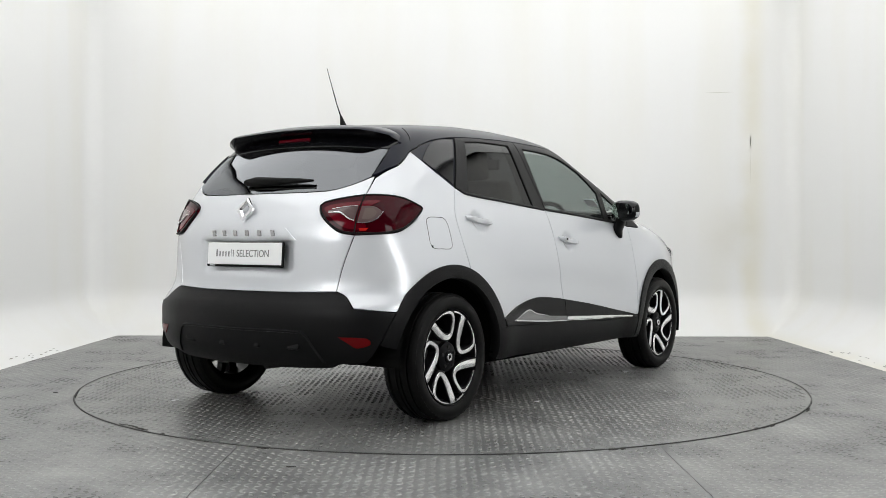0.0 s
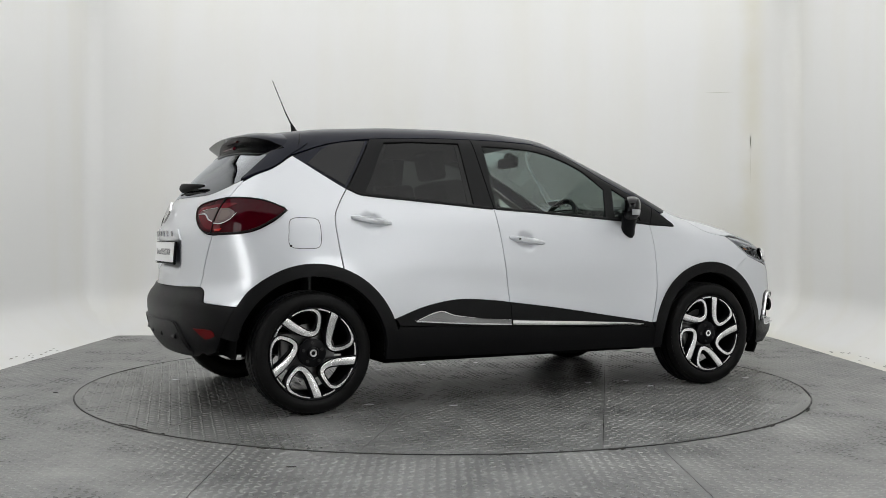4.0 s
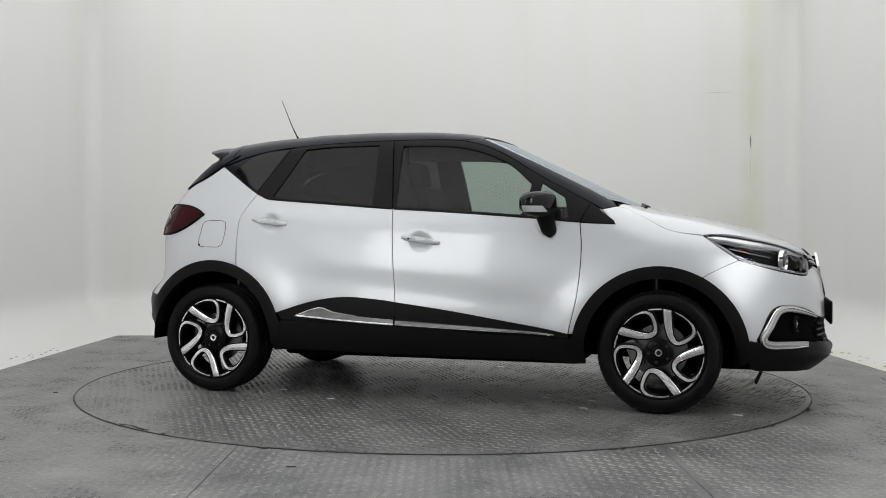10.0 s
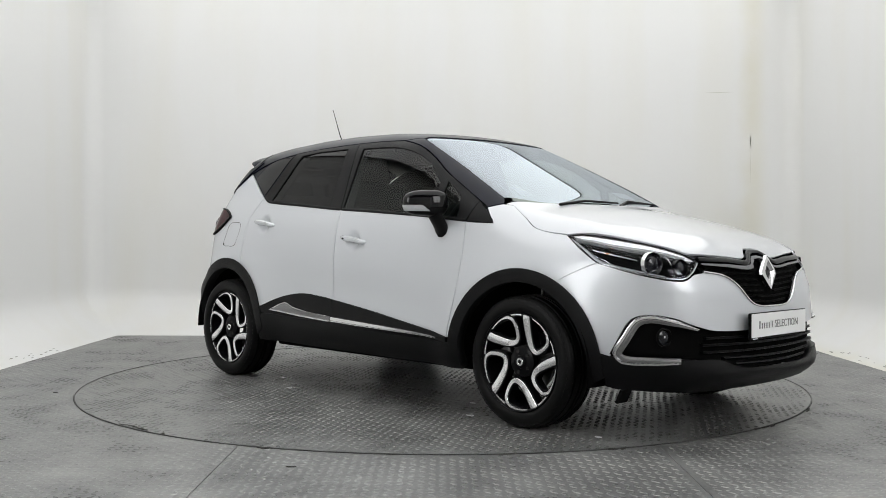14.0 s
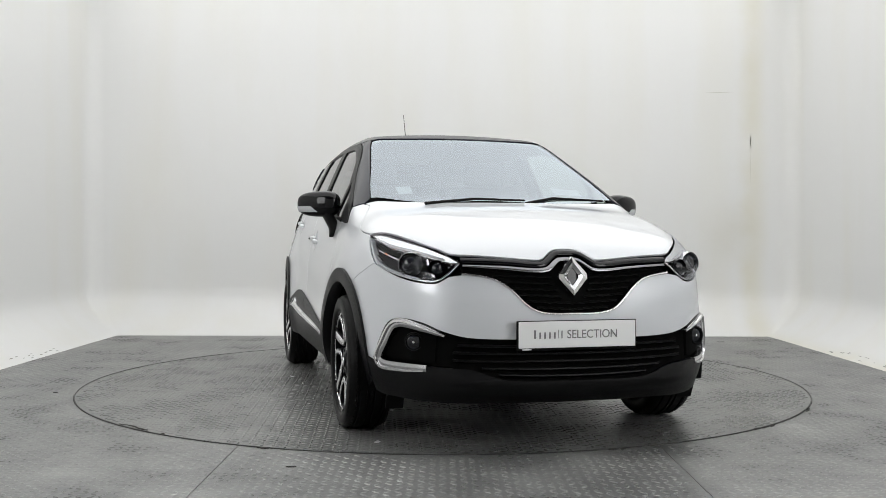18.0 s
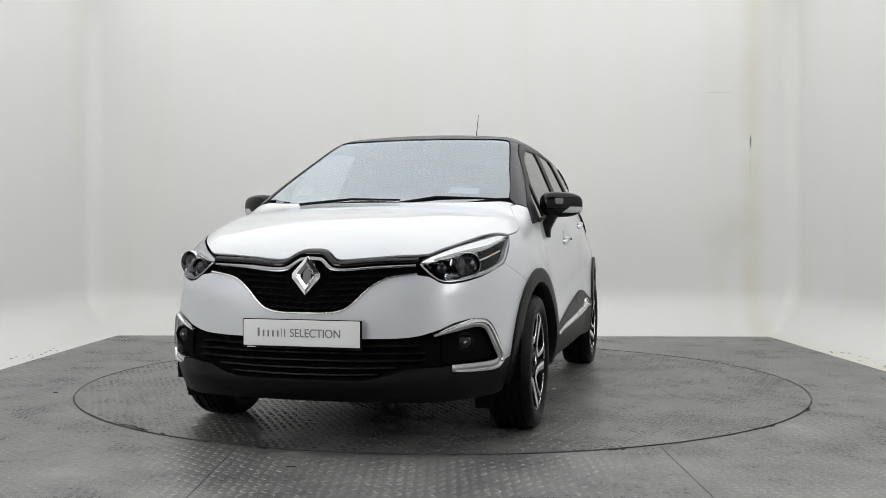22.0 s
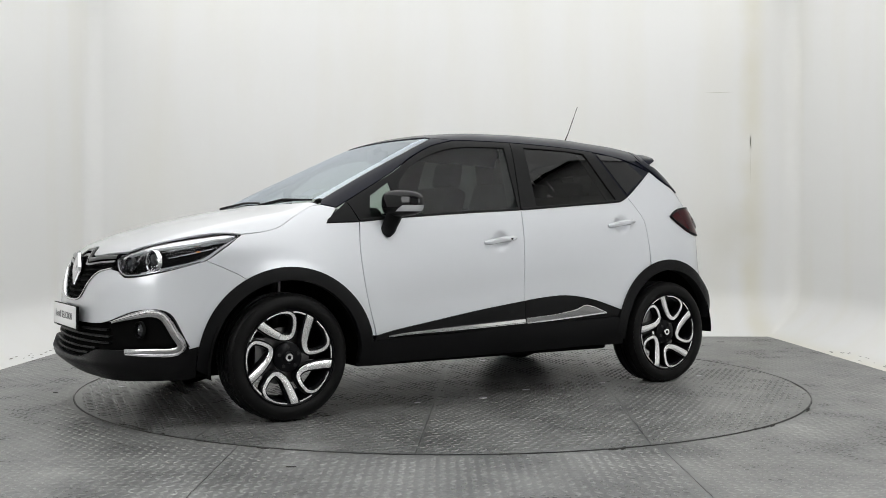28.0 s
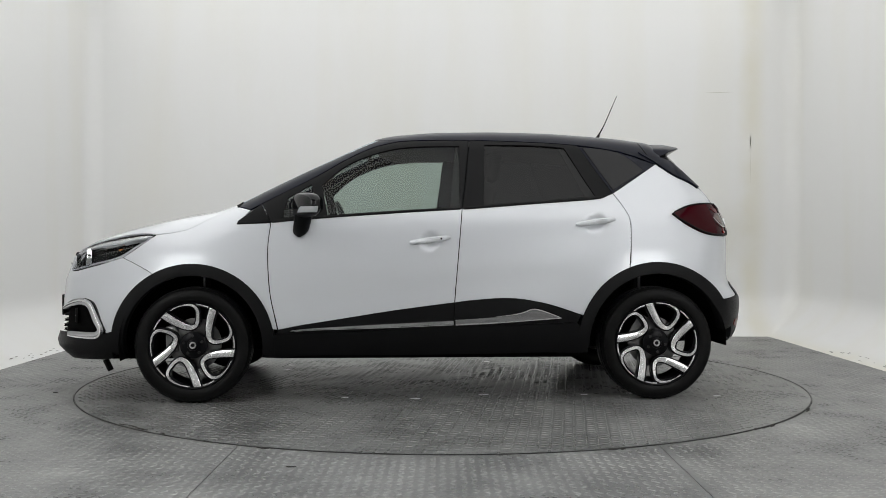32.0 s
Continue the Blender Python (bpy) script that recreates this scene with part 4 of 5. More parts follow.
def build_cladding():
    # wheel arch trims
    for cx, a0, a1, r, nm in ((FX, -4, 186, F_OUT, "front_arch_trim"), (RX, 4, 168, R_OUT, "rear_arch_trim")):
        panel(nm, CLADDING, CAR, "round", arc(cx, HUB_Z, r + 0.004, a0, a1, 20) + arc(cx, HUB_Z, r - 0.062, a1 + 1, a0 - 6, 20), 0.035, off=0.013, rim=0.06)
    # door cladding with a bright strip
    panel("lower_cladding", CLADDING, REAR_DOOR, "round", CLAD_TOP + [("s", -0.006, 0.430, "c"), ("s", -0.40, 0.432), ("s", -0.700, 0.445, "c")], 0.04, off=0.010, gap=0.001)
    panel("lower_cladding", CLADDING, FRONT_DOOR, "round", CLAD_TOP2 + [("s", 0.975, 0.385, "c"), ("s", 0.5, 0.400), ("s", -0.004, 0.428, "c")], 0.04, off=0.010, gap=0.001)
    panel("sill", CLADDING, CAR, "round", [("s", -0.745, 0.40, "c"), ("s", -0.70, 0.443, "c"), ("s", -0.40, 0.430), ("s", -0.006, 0.427), ("s", 0.5, 0.397), ("s", 0.985, 0.383, "c"), ("s", 1.06, 0.255, "c"), ("s", 0.5, 0.262), ("s", -0.3, 0.268), ("s", -0.77, 0.275, "c")], 0.05, off=0.008, rim=0.05)
    wedges = panel("bright_strip", BRIGHT, REAR_DOOR, "round", [("s", -0.615, 0.469, "c"), ("s", -0.455, 0.519, "c"), ("s", -0.375, 0.492), ("s", -0.24, 0.474), ("s", -0.014, 0.459, "c"), ("s", -0.014, 0.431, "c"), ("s", -0.26, 0.444), ("s", -0.45, 0.457)], 0.025, off=0.018, rim=0.014)
    # shading normals tipped down, so that the chrome mirrors the darker floor
    for ob in wedges:
        ob.data.normals_split_custom_set_from_vertices([(v.normal + Vector((0, 0, -0.22))).normalized() for v in ob.data.vertices])
    strip("bright_strip", BRIGHT, FRONT_DOOR, "round", [("s", -0.004, 0.445), ("s", 0.3, 0.432), ("s", 0.90, 0.403)], [0.028, 0.024, 0.008], 0.018)
    # ridges added along the wedge's lower edge and up its nose, to catch light
    strip("edge_light_ridge", SATIN, REAR_DOOR, "round", [("s", -0.612, 0.467), ("s", -0.45, 0.456), ("s", -0.26, 0.443), ("s", -0.016, 0.431)], 0.007, 0.023)
    strip("edge_light_ridge", SATIN, REAR_DOOR, "round", [("s", -0.605, 0.472), ("s", -0.458, 0.517), ("s", -0.380, 0.494), ("s", -0.24, 0.475)], [0.004, 0.009, 0.007, 0.003], 0.022)
    strip("edge_light_ridge", SATIN, FRONT_DOOR, "round", [("s", -0.004, 0.433), ("s", 0.3, 0.421), ("s", 0.88, 0.400)], [0.006, 0.006, 0.003], 0.022)
    # rear bumper: black, with a moulded lower step
    panel("rear_bumper", CLADDING, CAR, "tail",
          [("r", 0.0, 0.650, "c"), ("r", -0.3, 0.651), ("r", -0.549, 0.657, "c"), ("r", -0.60, 0.636), ("r", -0.656, 0.582, "c"), ("s", -1.60, 0.567), ("s", -1.545, 0.562, "c")] + arc(RX, HUB_Z, R_OUT + 0.006, 148, 178, 6) +
          [("s", -1.655, 0.318), ("r", -0.58, 0.322), ("r", -0.52, 0.300), ("r", -0.3, 0.288), ("r", 0.0, 0.285, "c")], 0.035, off=0.006, half=True, rim=0.08)
    panel("bumper_step", CLADDING, CAR, "tail", [("r", 0.0, 0.478, "c"), ("r", -0.38, 0.478), ("r", -0.43, 0.468), ("r", -0.465, 0.41), ("r", -0.505, 0.325, "c"), ("r", -0.47, 0.302), ("r", 0.0, 0.290, "c")], 0.025, off=0.013, half=True, rim=0.014)
    strip("bumper_step_edge", CLADDING, CAR, "tail", [("r", 0.0, 0.470, "c"), ("r", -0.37, 0.470), ("r", -0.42, 0.460), ("r", -0.455, 0.41), ("r", -0.495, 0.33)], 0.014, 0.019, sink=0.0)
    for y, w in ((0.10, 0.035), (-0.14, 0.035), (-0.36, 0.075), (0.36, 0.075)):
        p = place([("r", y, 0.395)])[0]
        bm = bmesh.new()
        box(bm, (0.016, w, 0.028), pose(p[0] - 0.010, y, 0.395, 0, 18, 0), 0.007, 3)
        part("bumper_lug", bm, CLADDING, CAR, smooth=60)
    # reflectors low in the bumper
    panel("bumper_reflector", RED_REFLECTOR, CAR, "tail", [("r", -0.595, 0.452, "c"), ("s", -1.660, 0.446), ("s", -1.648, 0.42), ("s", -1.670, 0.402), ("r", -0.665, 0.402), ("r", -0.635, 0.424)], 0.02, off=0.010, rim=0.01)
    # front lower bumper
    low = [("s", 1.93, 0.236), ("f", -0.55, 0.228), ("f", -0.2, 0.226), ("f", 0.0, 0.226, "c"), ("f", 0.0, 0.322, "c"), ("f", -0.28, 0.325), ("f", -0.36, 0.340), ("f", -0.45, 0.370), ("f", -0.56, 0.376), ("s", 2.0, 0.378), ("s", 1.925, 0.381, "c")]
    panel("lower_front_bumper", CLADDING, CAR, "nose", low[4:] + arc(FX, HUB_Z, F_OUT + 0.004, 9, -9, 5) + low[:4], 0.035, off=0.008, rim=0.04, half=True)
    panel("lower_grille", VOID, CAR, "nose",
          [("f", 0.0, 0.488, "c"), ("f", -0.25, 0.490), ("f", -0.45, 0.498), ("f", -0.555, 0.524), ("f", -0.63, 0.557), ("s", 2.06, 0.570), ("s", 2.00, 0.545), ("s", 1.957, 0.46), ("s", 1.93, 0.386, "c"), ("s", 2.0, 0.380), ("f", -0.56, 0.378), ("f", -0.45, 0.372), ("f", -0.36, 0.342), ("f", -0.28, 0.327), ("f", 0.0, 0.324, "c")],
          0.04, off=-0.03, half=True, rim=0)
    for z, y in ((0.462, 0.50), (0.432, 0.52), (0.402, 0.52), (0.372, 0.40), (0.346, 0.33)):
        strip("grille_slat", CLADDING, CAR, "nose", [("f", -y, z + 0.006, "c"), ("f", -y * 0.5, z + 0.001), ("f", 0.0, z, "c")], 0.010, -0.010, half=True, sink=0.03)
    # fog lamp surrounds
    panel("fog_lamp_bezel", VOID, CAR, "nose", [("f", -0.585, 0.505, "c"), ("f", -0.64, 0.530), ("s", 2.06, 0.538, "c"), ("s", 2.00, 0.46), ("s", 1.975, 0.400, "c"), ("f", -0.62, 0.390, "c"), ("f", -0.590, 0.392, "c")], 0.03, off=-0.018, rim=0.02)
    trim = [("f", -0.548, 0.506), ("f", -0.58, 0.519), ("f", -0.65, 0.544), ("s", 2.075, 0.556), ("s", 2.03, 0.540), ("s", 1.985, 0.46), ("s", 1.955, 0.402), ("s", 1.975, 0.372), ("f", -0.70, 0.366), ("f", -0.612, 0.368)]
    strip("fog_lamp_trim", TRIM_CHROME, CAR, "nose", trim, [0.010, 0.024, 0.034, 0.038, 0.042, 0.044, 0.044, 0.042, 0.040, 0.030], 0.010, sink=0.03)
    ridge = [("f", -0.545, 0.510), ("f", -0.65, 0.549), ("s", 2.075, 0.562), ("s", 2.025, 0.545), ("s", 1.977, 0.46), ("s", 1.947, 0.400), ("s", 1.970, 0.362), ("f", -0.70, 0.356), ("f", -0.620, 0.359)]
    strip("trim_ridge", SATIN, CAR, "nose", ridge, [0.004, 0.010, 0.013, 0.014, 0.014, 0.015, 0.014, 0.013, 0.008], 0.018, sink=0.01)
    strip("fog_lamp_trim_edge", PIANO, CAR, "nose", [("f", -0.56, 0.524), ("f", -0.64, 0.556), ("s", 2.065, 0.571), ("s", 2.005, 0.550), ("s", 1.958, 0.46), ("s", 1.926, 0.395)], 0.007, 0.004, sink=0.02)


build_cladding()


def build_front():
    panel("upper_grille", VOID, CAR, "nose", GRILLE_TOP + GRILLE_LOW, 0.035, off=-0.022, half=False, rim=0)
    for z, y0, y1 in ((0.778, 0.09, 0.44), (0.752, 0.085, 0.34), (0.725, 0.08, 0.30), (0.698, 0.07, 0.265), (0.670, 0.05, 0.235), (0.642, 0.0, 0.205), (0.616, 0.0, 0.16)):
        strip("grille_slat", MATT_BLACK, CAR, "nose", [("f", -y1 + (y1 - y0) * q / 8, z + 0.010 * (1 - q / 8) + (0.002 if q % 2 else -0.001)) for q in range(9)], 0.008, -0.012, sink=0.025, both=True)
    strip("grille_top_trim", PIANO, CAR, "nose", [("f", -0.468, 0.818, "c"), ("f", -0.28, 0.811), ("f", -0.16, 0.800), ("f", -0.115, 0.803), ("f", -0.075, 0.832), ("f", -0.045, 0.847), ("f", 0.0, 0.849, "c")], 0.026, 0.010, half=True, sink=0.03)
    # grey band added in place of the light that the gloss trim reflects
    strip("grille_sheen_band", GRILLE_SHEEN, CAR, "nose", [("f", -0.462, 0.798, "c"), ("f", -0.28, 0.788), ("f", -0.16, 0.778), ("f", -0.10, 0.783), ("f", -0.066, 0.808), ("f", -0.045, 0.822), ("f", 0.0, 0.826, "c")], [0.010, 0.018, 0.022, 0.018, 0.014, 0.012, 0.012], 0.004, half=True, sink=0.03)
    strip("grille_bright_line", SATIN, CAR, "nose", [("f", -0.47, 0.764), ("f", -0.35, 0.743), ("f", -0.28, 0.704), ("f", -0.19, 0.621), ("f", -0.12, 0.600), ("f", 0.0, 0.597)], 0.009, 0.007, half=True)
    # diamond badge: a bevelled chrome lozenge with a hole
    def badge(at, w, h, t, tilt):
        bm = bmesh.new()
        rings = []
        for sx, sy, d in ((1, 1, 0), (0.96, 0.96, t), (0.62, 0.72, t * 1.3), (0.42, 0.46, t * 0.5), (0.40, 0.44, 0)):
            rings.append([bm.verts.new(Vector((d, a * w / 2 * sx, b * h / 2 * sy))) for a, b in ((0, 1), (-1, 0.12), (-1, -0.12), (0, -1), (1, -0.12), (1, 0.12))])
        for p, q in zip(rings, rings[1:] + rings[:1]):
            for i in range(6):
                bm.faces.new((p[i], p[(i + 1) % 6], q[(i + 1) % 6], q[i]))
        bm.transform(at @ pose(0, 0, 0, 0, tilt, 0))
        return bm
    part("badge", badge(pose(2.258, 0, 0.752), 0.132, 0.172, 0.014, -9), CHROME, CAR, "chrome diamond badge")
    bm = bmesh.new()
    box(bm, (0.03, 0.06, 0.14), pose(2.246, 0, 0.750, 0, -8, 0), 0.012)
    part("badge_mount", bm, PIANO, CAR)
    part("badge", badge(pose(-1.738, 0, 1.055, 0, 0, 180), 0.108, 0.128, 0.010, -20), CHROME, TAILGATE, "chrome diamond badge")
    # headlamps
    lamps = panel("headlamp", MATT_BLACK, CAR, "nose", LAMP_TOP + LAMP_LOW[:-1], 0.025, off=-0.050, rim=-0.046, label="clear headlamp with a chrome projector")
    # shelf widened in satin metal to stand in for the lens's pale reflection
    panel("lamp_sheen_shelf", SATIN, tuple(lamps), "nose", [("s", 1.672, 0.9305, "c"), ("s", 1.745, 0.9335), ("f", -0.609, 0.889), ("f", -0.514, 0.843), ("f", -0.472, 0.815, "c"), ("f", -0.53, 0.818), ("f", -0.62, 0.846), ("s", 1.88, 0.878), ("s", 1.77, 0.907)], 0.02, off=-0.010, rim=0.02)
    panel("lamp_bowl", MATT_BLACK, tuple(lamps), "nose", [("s", 1.78, 0.876, "c"), ("s", 1.90, 0.862), ("f", -0.66, 0.838, "c"), ("f", -0.70, 0.775, "c"), ("s", 1.87, 0.812), ("s", 1.80, 0.852)], 0.02, off=-0.040, rim=0.02)
    strip("light_guide", LAMP_WHITE, tuple(lamps), "nose", [("s", 1.70, 0.914), ("s", 1.78, 0.905), ("s", 1.88, 0.884), ("f", -0.62, 0.855), ("f", -0.53, 0.826)], [0.004, 0.010, 0.010, 0.010, 0.005], -0.006, sink=0.03)
    strip("lamp_blade", CHROME, tuple(lamps), "nose", [("s", 1.795, 0.868), ("s", 1.88, 0.848), ("f", -0.695, 0.822)], 0.006, -0.022, sink=0.03)
    strip("lamp_blade", CHROME, tuple(lamps), "nose", [("s", 1.80, 0.845), ("s", 1.87, 0.815), ("s", 1.905, 0.790)], 0.005, -0.022, sink=0.03)
    strip("lamp_blade", CHROME, tuple(lamps), "nose", [("f", -0.598, 0.834), ("f", -0.596, 0.79), ("f", -0.585, 0.755)], 0.007, -0.018, sink=0.03)
    for ob, s in zip(lamps, (1, -1)):
        for (y, z, r, nm) in ((-0.648, 0.800, 0.050, "projector"), (-0.553, 0.783, 0.036, "reflector")):
            p = place([("f", y, z)])[0]
            m = Matrix.Translation((p[0] - 0.052, p[1] * s, p[2])) @ Vector((1, -0.30 * s, 0.02)).to_track_quat("Y", "Z").to_matrix().to_4x4()
            part(nm, revolve([(r * 1.10, 0.018), (r * 1.10, 0.030), (r * 1.04, 0.040), (r * 0.95, 0.030), (r * 0.88, 0.014)], 28, m), CHROME if nm == "projector" else PIANO, ob, smooth=35)
            part("lamp_glass", revolve([(r * 0.88, 0.014), (r * 0.78, 0.028), (r * 0.5, 0.038), (0.001, 0.042)], 24, m), LAMP_DARK, ob, smooth=60)
        m = Matrix.Translation((1.86, -0.725 * s, 0.845))
        bm = bmesh.new()
        bmesh.ops.create_uvsphere(bm, u_segments=12, v_segments=8, radius=0.0045, matrix=m @ Matrix.Diagonal((2.2, 1, 1, 1)))
        part("indicator_bulb", bm, AMBER, ob, smooth=60)
    panel("headlamp_lens", LENS, tuple(lamps), "nose", LAMP_TOP + LAMP_LOW[:-1], 0.03, off=0.002, rim=0.004, gap=0.0015)
    strip("daytime_light_bar", LAMP_WHITE, tuple(lamps), "nose", [("s", 1.680, 0.917), ("s", 1.765, 0.864), ("s", 1.855, 0.806), ("f", -0.695, 0.760), ("f", -0.64, 0.745)], [0.005, 0.012, 0.014, 0.011, 0.004], -0.006, sink=0.03)
    strip("lamp_rim", TRIM_CHROME, tuple(lamps), "nose", [("s", 1.86, 0.798), ("f", -0.690, 0.752), ("f", -0.58, 0.733), ("f", -0.530, 0.760), ("f", -0.478, 0.806)], 0.007, -0.002, sink=0.03)
    for k in range(4):
        y, z = -0.500 - 0.012 * (k % 2), 0.800 - 0.011 * k
        p = place([("f", y, z)])[0]
        for ob, sgn in zip(lamps, (1, -1)):
            bm = bmesh.new()
            box(bm, (0.008, 0.007, 0.007), pose(p[0] - 0.026, p[1] * sgn, z), 0.002, 1)
            part("lamp_chip", bm, CHROME, ob)
    # round fog lamps
    for s in (1, -1):
        p = place([("f", -0.655, 0.475)])[0]
        m = Matrix.Translation((p[0] - 0.020, p[1] * s, p[2])) @ Vector((1, -0.3 * s, 0)).to_track_quat("Y", "Z").to_matrix().to_4x4()
        fog = part("fog_lamp", revolve([(0.042, 0.0), (0.042, 0.012), (0.036, 0.014), (0.033, 0.004)], 24, m), MATT_BLACK, CAR, smooth=35)
        part("lamp_glass", revolve([(0.033, 0.005), (0.02, 0.011), (0.001, 0.013)], 20, m), LAMP_DARK, fog, smooth=60)
        part("bulb", revolve([(0.008, 0.009), (0.006, 0.014), (0.001, 0.0155)], 12, m), CHROME, fog, smooth=60)


build_front()


def build_rear():
    lamps = panel("tail_lamp", RED_DARK, CAR, "tail",
          [("r", -0.430, 1.066), ("r", -0.468, 1.091), ("r", -0.60, 1.116), ("s", -1.51, 1.122), ("s", -1.40, 1.111), ("s", -1.318, 1.080), ("s", -1.282, 1.058, "c"), ("s", -1.368, 0.998), ("s", -1.48, 0.947), ("r", -0.655, 0.932), ("r", -0.55, 0.947), ("r", -0.462, 1.014)],
          0.03, off=0.010, rim=0.03, label="dark red wraparound tail lamp")
    panel("red_lens", RED_LENS, tuple(lamps), "tail", [("r", -0.458, 1.056), ("r", -0.59, 1.084), ("r", -0.68, 1.088), ("s", -1.575, 1.05), ("s", -1.60, 0.985), ("r", -0.665, 0.955), ("r", -0.575, 0.960), ("r", -0.50, 1.01)], 0.025, off=0.013, rim=0.004)
    panel("clear_lens", CLEAR_LENS, tuple(lamps), "tail", [("r", -0.482, 1.040, "c"), ("r", -0.560, 1.056), ("r", -0.612, 1.062, "c"), ("r", -0.612, 0.992, "c"), ("r", -0.585, 1.002), ("r", -0.55, 1.026)], 0.02, off=0.016, rim=0.004)
    panel("clear_lens", CLEAR_LENS, tuple(lamps), "tail", [("r", -0.624, 1.062, "c"), ("r", -0.668, 1.060), ("r", -0.698, 1.035), ("r", -0.690, 1.000), ("r", -0.655, 0.984), ("r", -0.624, 0.986, "c")], 0.02, off=0.016, rim=0.004)
    panel("lamp_core", AMBER_GREY, tuple(lamps), "tail", [("r", -0.640, 1.052, "c"), ("r", -0.668, 1.050), ("r", -0.686, 1.028), ("r", -0.670, 1.000), ("r", -0.640, 0.998, "c")], 0.02, off=0.018, rim=0.003)
    strip("lamp_line", SATIN, tuple(lamps), "tail", [("r", -0.488, 1.030), ("r", -0.545, 1.030), ("r", -0.580, 1.004), ("r", -0.612, 0.994)], [0.004, 0.011, 0.012, 0.008], 0.019, sink=-0.008)
    strip("lamp_line", SATIN, tuple(lamps), "tail", [("r", -0.50, 1.047), ("r", -0.56, 1.058), ("r", -0.61, 1.063)], 0.003, 0.018, sink=-0.008)
    strip("lamp_line", SATIN, tuple(lamps), "tail", [("r", -0.624, 0.985), ("r", -0.662, 0.983), ("r", -0.694, 1.004), ("r", -0.702, 1.036)], [0.006, 0.007, 0.005, 0.003], 0.019, sink=-0.008)
    # bright red patch painted on as a glint in the lamp
    panel("red_glint_patch", RED_GLINT, tuple(lamps), "tail", [("r", -0.635, 0.958, "c"), ("r", -0.672, 0.960, "c"), ("r", -0.664, 0.946, "c"), ("r", -0.640, 0.945, "c")], 0.02, off=0.0155, rim=0.003)
    rim = [("r", -0.434, 1.066), ("r", -0.470, 1.088), ("r", -0.60, 1.113), ("s", -1.51, 1.118), ("s", -1.40, 1.107), ("s", -1.318, 1.077), ("s", -1.288, 1.058), ("s", -1.370, 1.001), ("s", -1.48, 0.951), ("r", -0.655, 0.936), ("r", -0.55, 0.951), ("r", -0.466, 1.015)]
    strip("lamp_border", SEAL, tuple(lamps), "tail", rim, 0.010, 0.0135, closed=True, sink=-0.002)
    strip("lamp_divider", SEAL, tuple(lamps), "tail", [("r", -0.618, 1.118), ("r", -0.618, 1.03), ("r", -0.618, 0.934)], 0.007, 0.0175, sink=-0.005)
    # spoiler over the rear screen
    bm = bmesh.new()
    rows = []
    for q in np.linspace(-1, 1, 41):
        y = 0.575 * q
        lead = place([("t", -1.245 + 0.025 * q * q, y)])[0]
        yt = 0.575 * q
        turn = (max(0, abs(q) - 0.70) / 0.30) ** 2
        xt = -1.437 + 0.12 * yt * yt + 0.085 * turn
        zt = 1.485 - 0.07 * yt * yt - 0.022 * turn
        low = place([("r", 0.590 * q, 1.440 - 0.034 * q * q)])[0]
        mid = (lead * 0.5 + np.array([xt, yt, zt]) * 0.5) + np.array([0, 0, 0.006 + 0.006 * (1 - q * q)])
        rows.append([bm.verts.new(v) for v in (lead + np.array([0, 0, 0.003]), mid, (xt + 0.010, yt, zt + 0.001), (xt, yt, zt - 0.008), (xt + 0.012, yt, zt - 0.016), low + np.array([-0.006, 0, 0]), (low[0] + 0.10, low[1] * 0.98, low[2])) ])
    for p, q in zip(rows, rows[1:]):
        for i in range(7):
            bm.faces.new((p[i], p[(i + 1) % 7], q[(i + 1) % 7], q[i])).material_index = 1 if i in (3, 4, 5) else 0
    bm.faces.new(rows[0])
    bm.faces.new(rows[-1][::-1])
    spoiler = part("roof_spoiler", bm, BLACK_PAINT, TAILGATE, smooth=40)
    spoiler.data.materials.append(PIANO)
    bm = bmesh.new()
    box(bm, (0.012, 0.22, 0.018), pose(place([("r", 0.0, 1.428)])[0][0] - 0.004, 0, 1.428, 0, 40, 0), 0.004)
    part("brake_light", bm, RED_LENS, spoiler)
    panel("screen_header", PIANO, TAILGATE, "tail", [("r", 0.0, 1.389, "c"), ("r", -0.3, 1.384), ("r", -0.583, 1.361, "c"), ("r", -0.588, 1.418, "c"), ("r", -0.3, 1.444), ("r", 0.0, 1.452, "c")], 0.03, off=0.001, half=True)
    # rear wiper
    base = place([("r", y, 1.185) for y in (0.10, 0.02, -0.06, -0.16, -0.26, -0.34)])
    bm = bmesh.new()
    rows = []
    for p, w, h in zip(base, (0.016, 0.028, 0.024, 0.018, 0.013, 0.005), (0.016, 0.030, 0.030, 0.024, 0.018, 0.009)):
        c = Vector(p) + Vector((-0.012, 0, 0.012))
        rows.append([bm.verts.new(c + Vector((-h * math.cos(a) * 0.9, 0, w * math.sin(a)))) for a in np.linspace(-1.9, 1.9, 9)])
    for p, q in zip(rows, rows[1:]):
        for i in range(9):
            bm.faces.new((p[i], p[(i + 1) % 9], q[(i + 1) % 9], q[i]))
    bm.faces.new(rows[0])
    bm.faces.new(rows[-1][::-1])
    wiper = part("rear_wiper", bm, MATT_BLACK, TAILGATE, smooth=50)
    bm = tube([Vector(p) + Vector((-0.010, -0.01, -0.022)) for p in place([("r", y, 1.180) for y in (0.08, -0.1, -0.24, -0.35)])], 0.009, 6, 0.005)
    part("wiper_blade", bm, SEAL, wiper)
    # plain bars in place of the model's name
    for k in range(6):
        y = 0.205 - k * 0.082
        p = place([("r", y, 0.938)])[0]
        bm = bmesh.new()
        box(bm, (0.006, 0.026, 0.030), pose(p[0] - 0.011, y, 0.938, 0, -8, 0), 0.002, 1)
        part("name_bar", bm, TRIM_CHROME, TAILGATE)
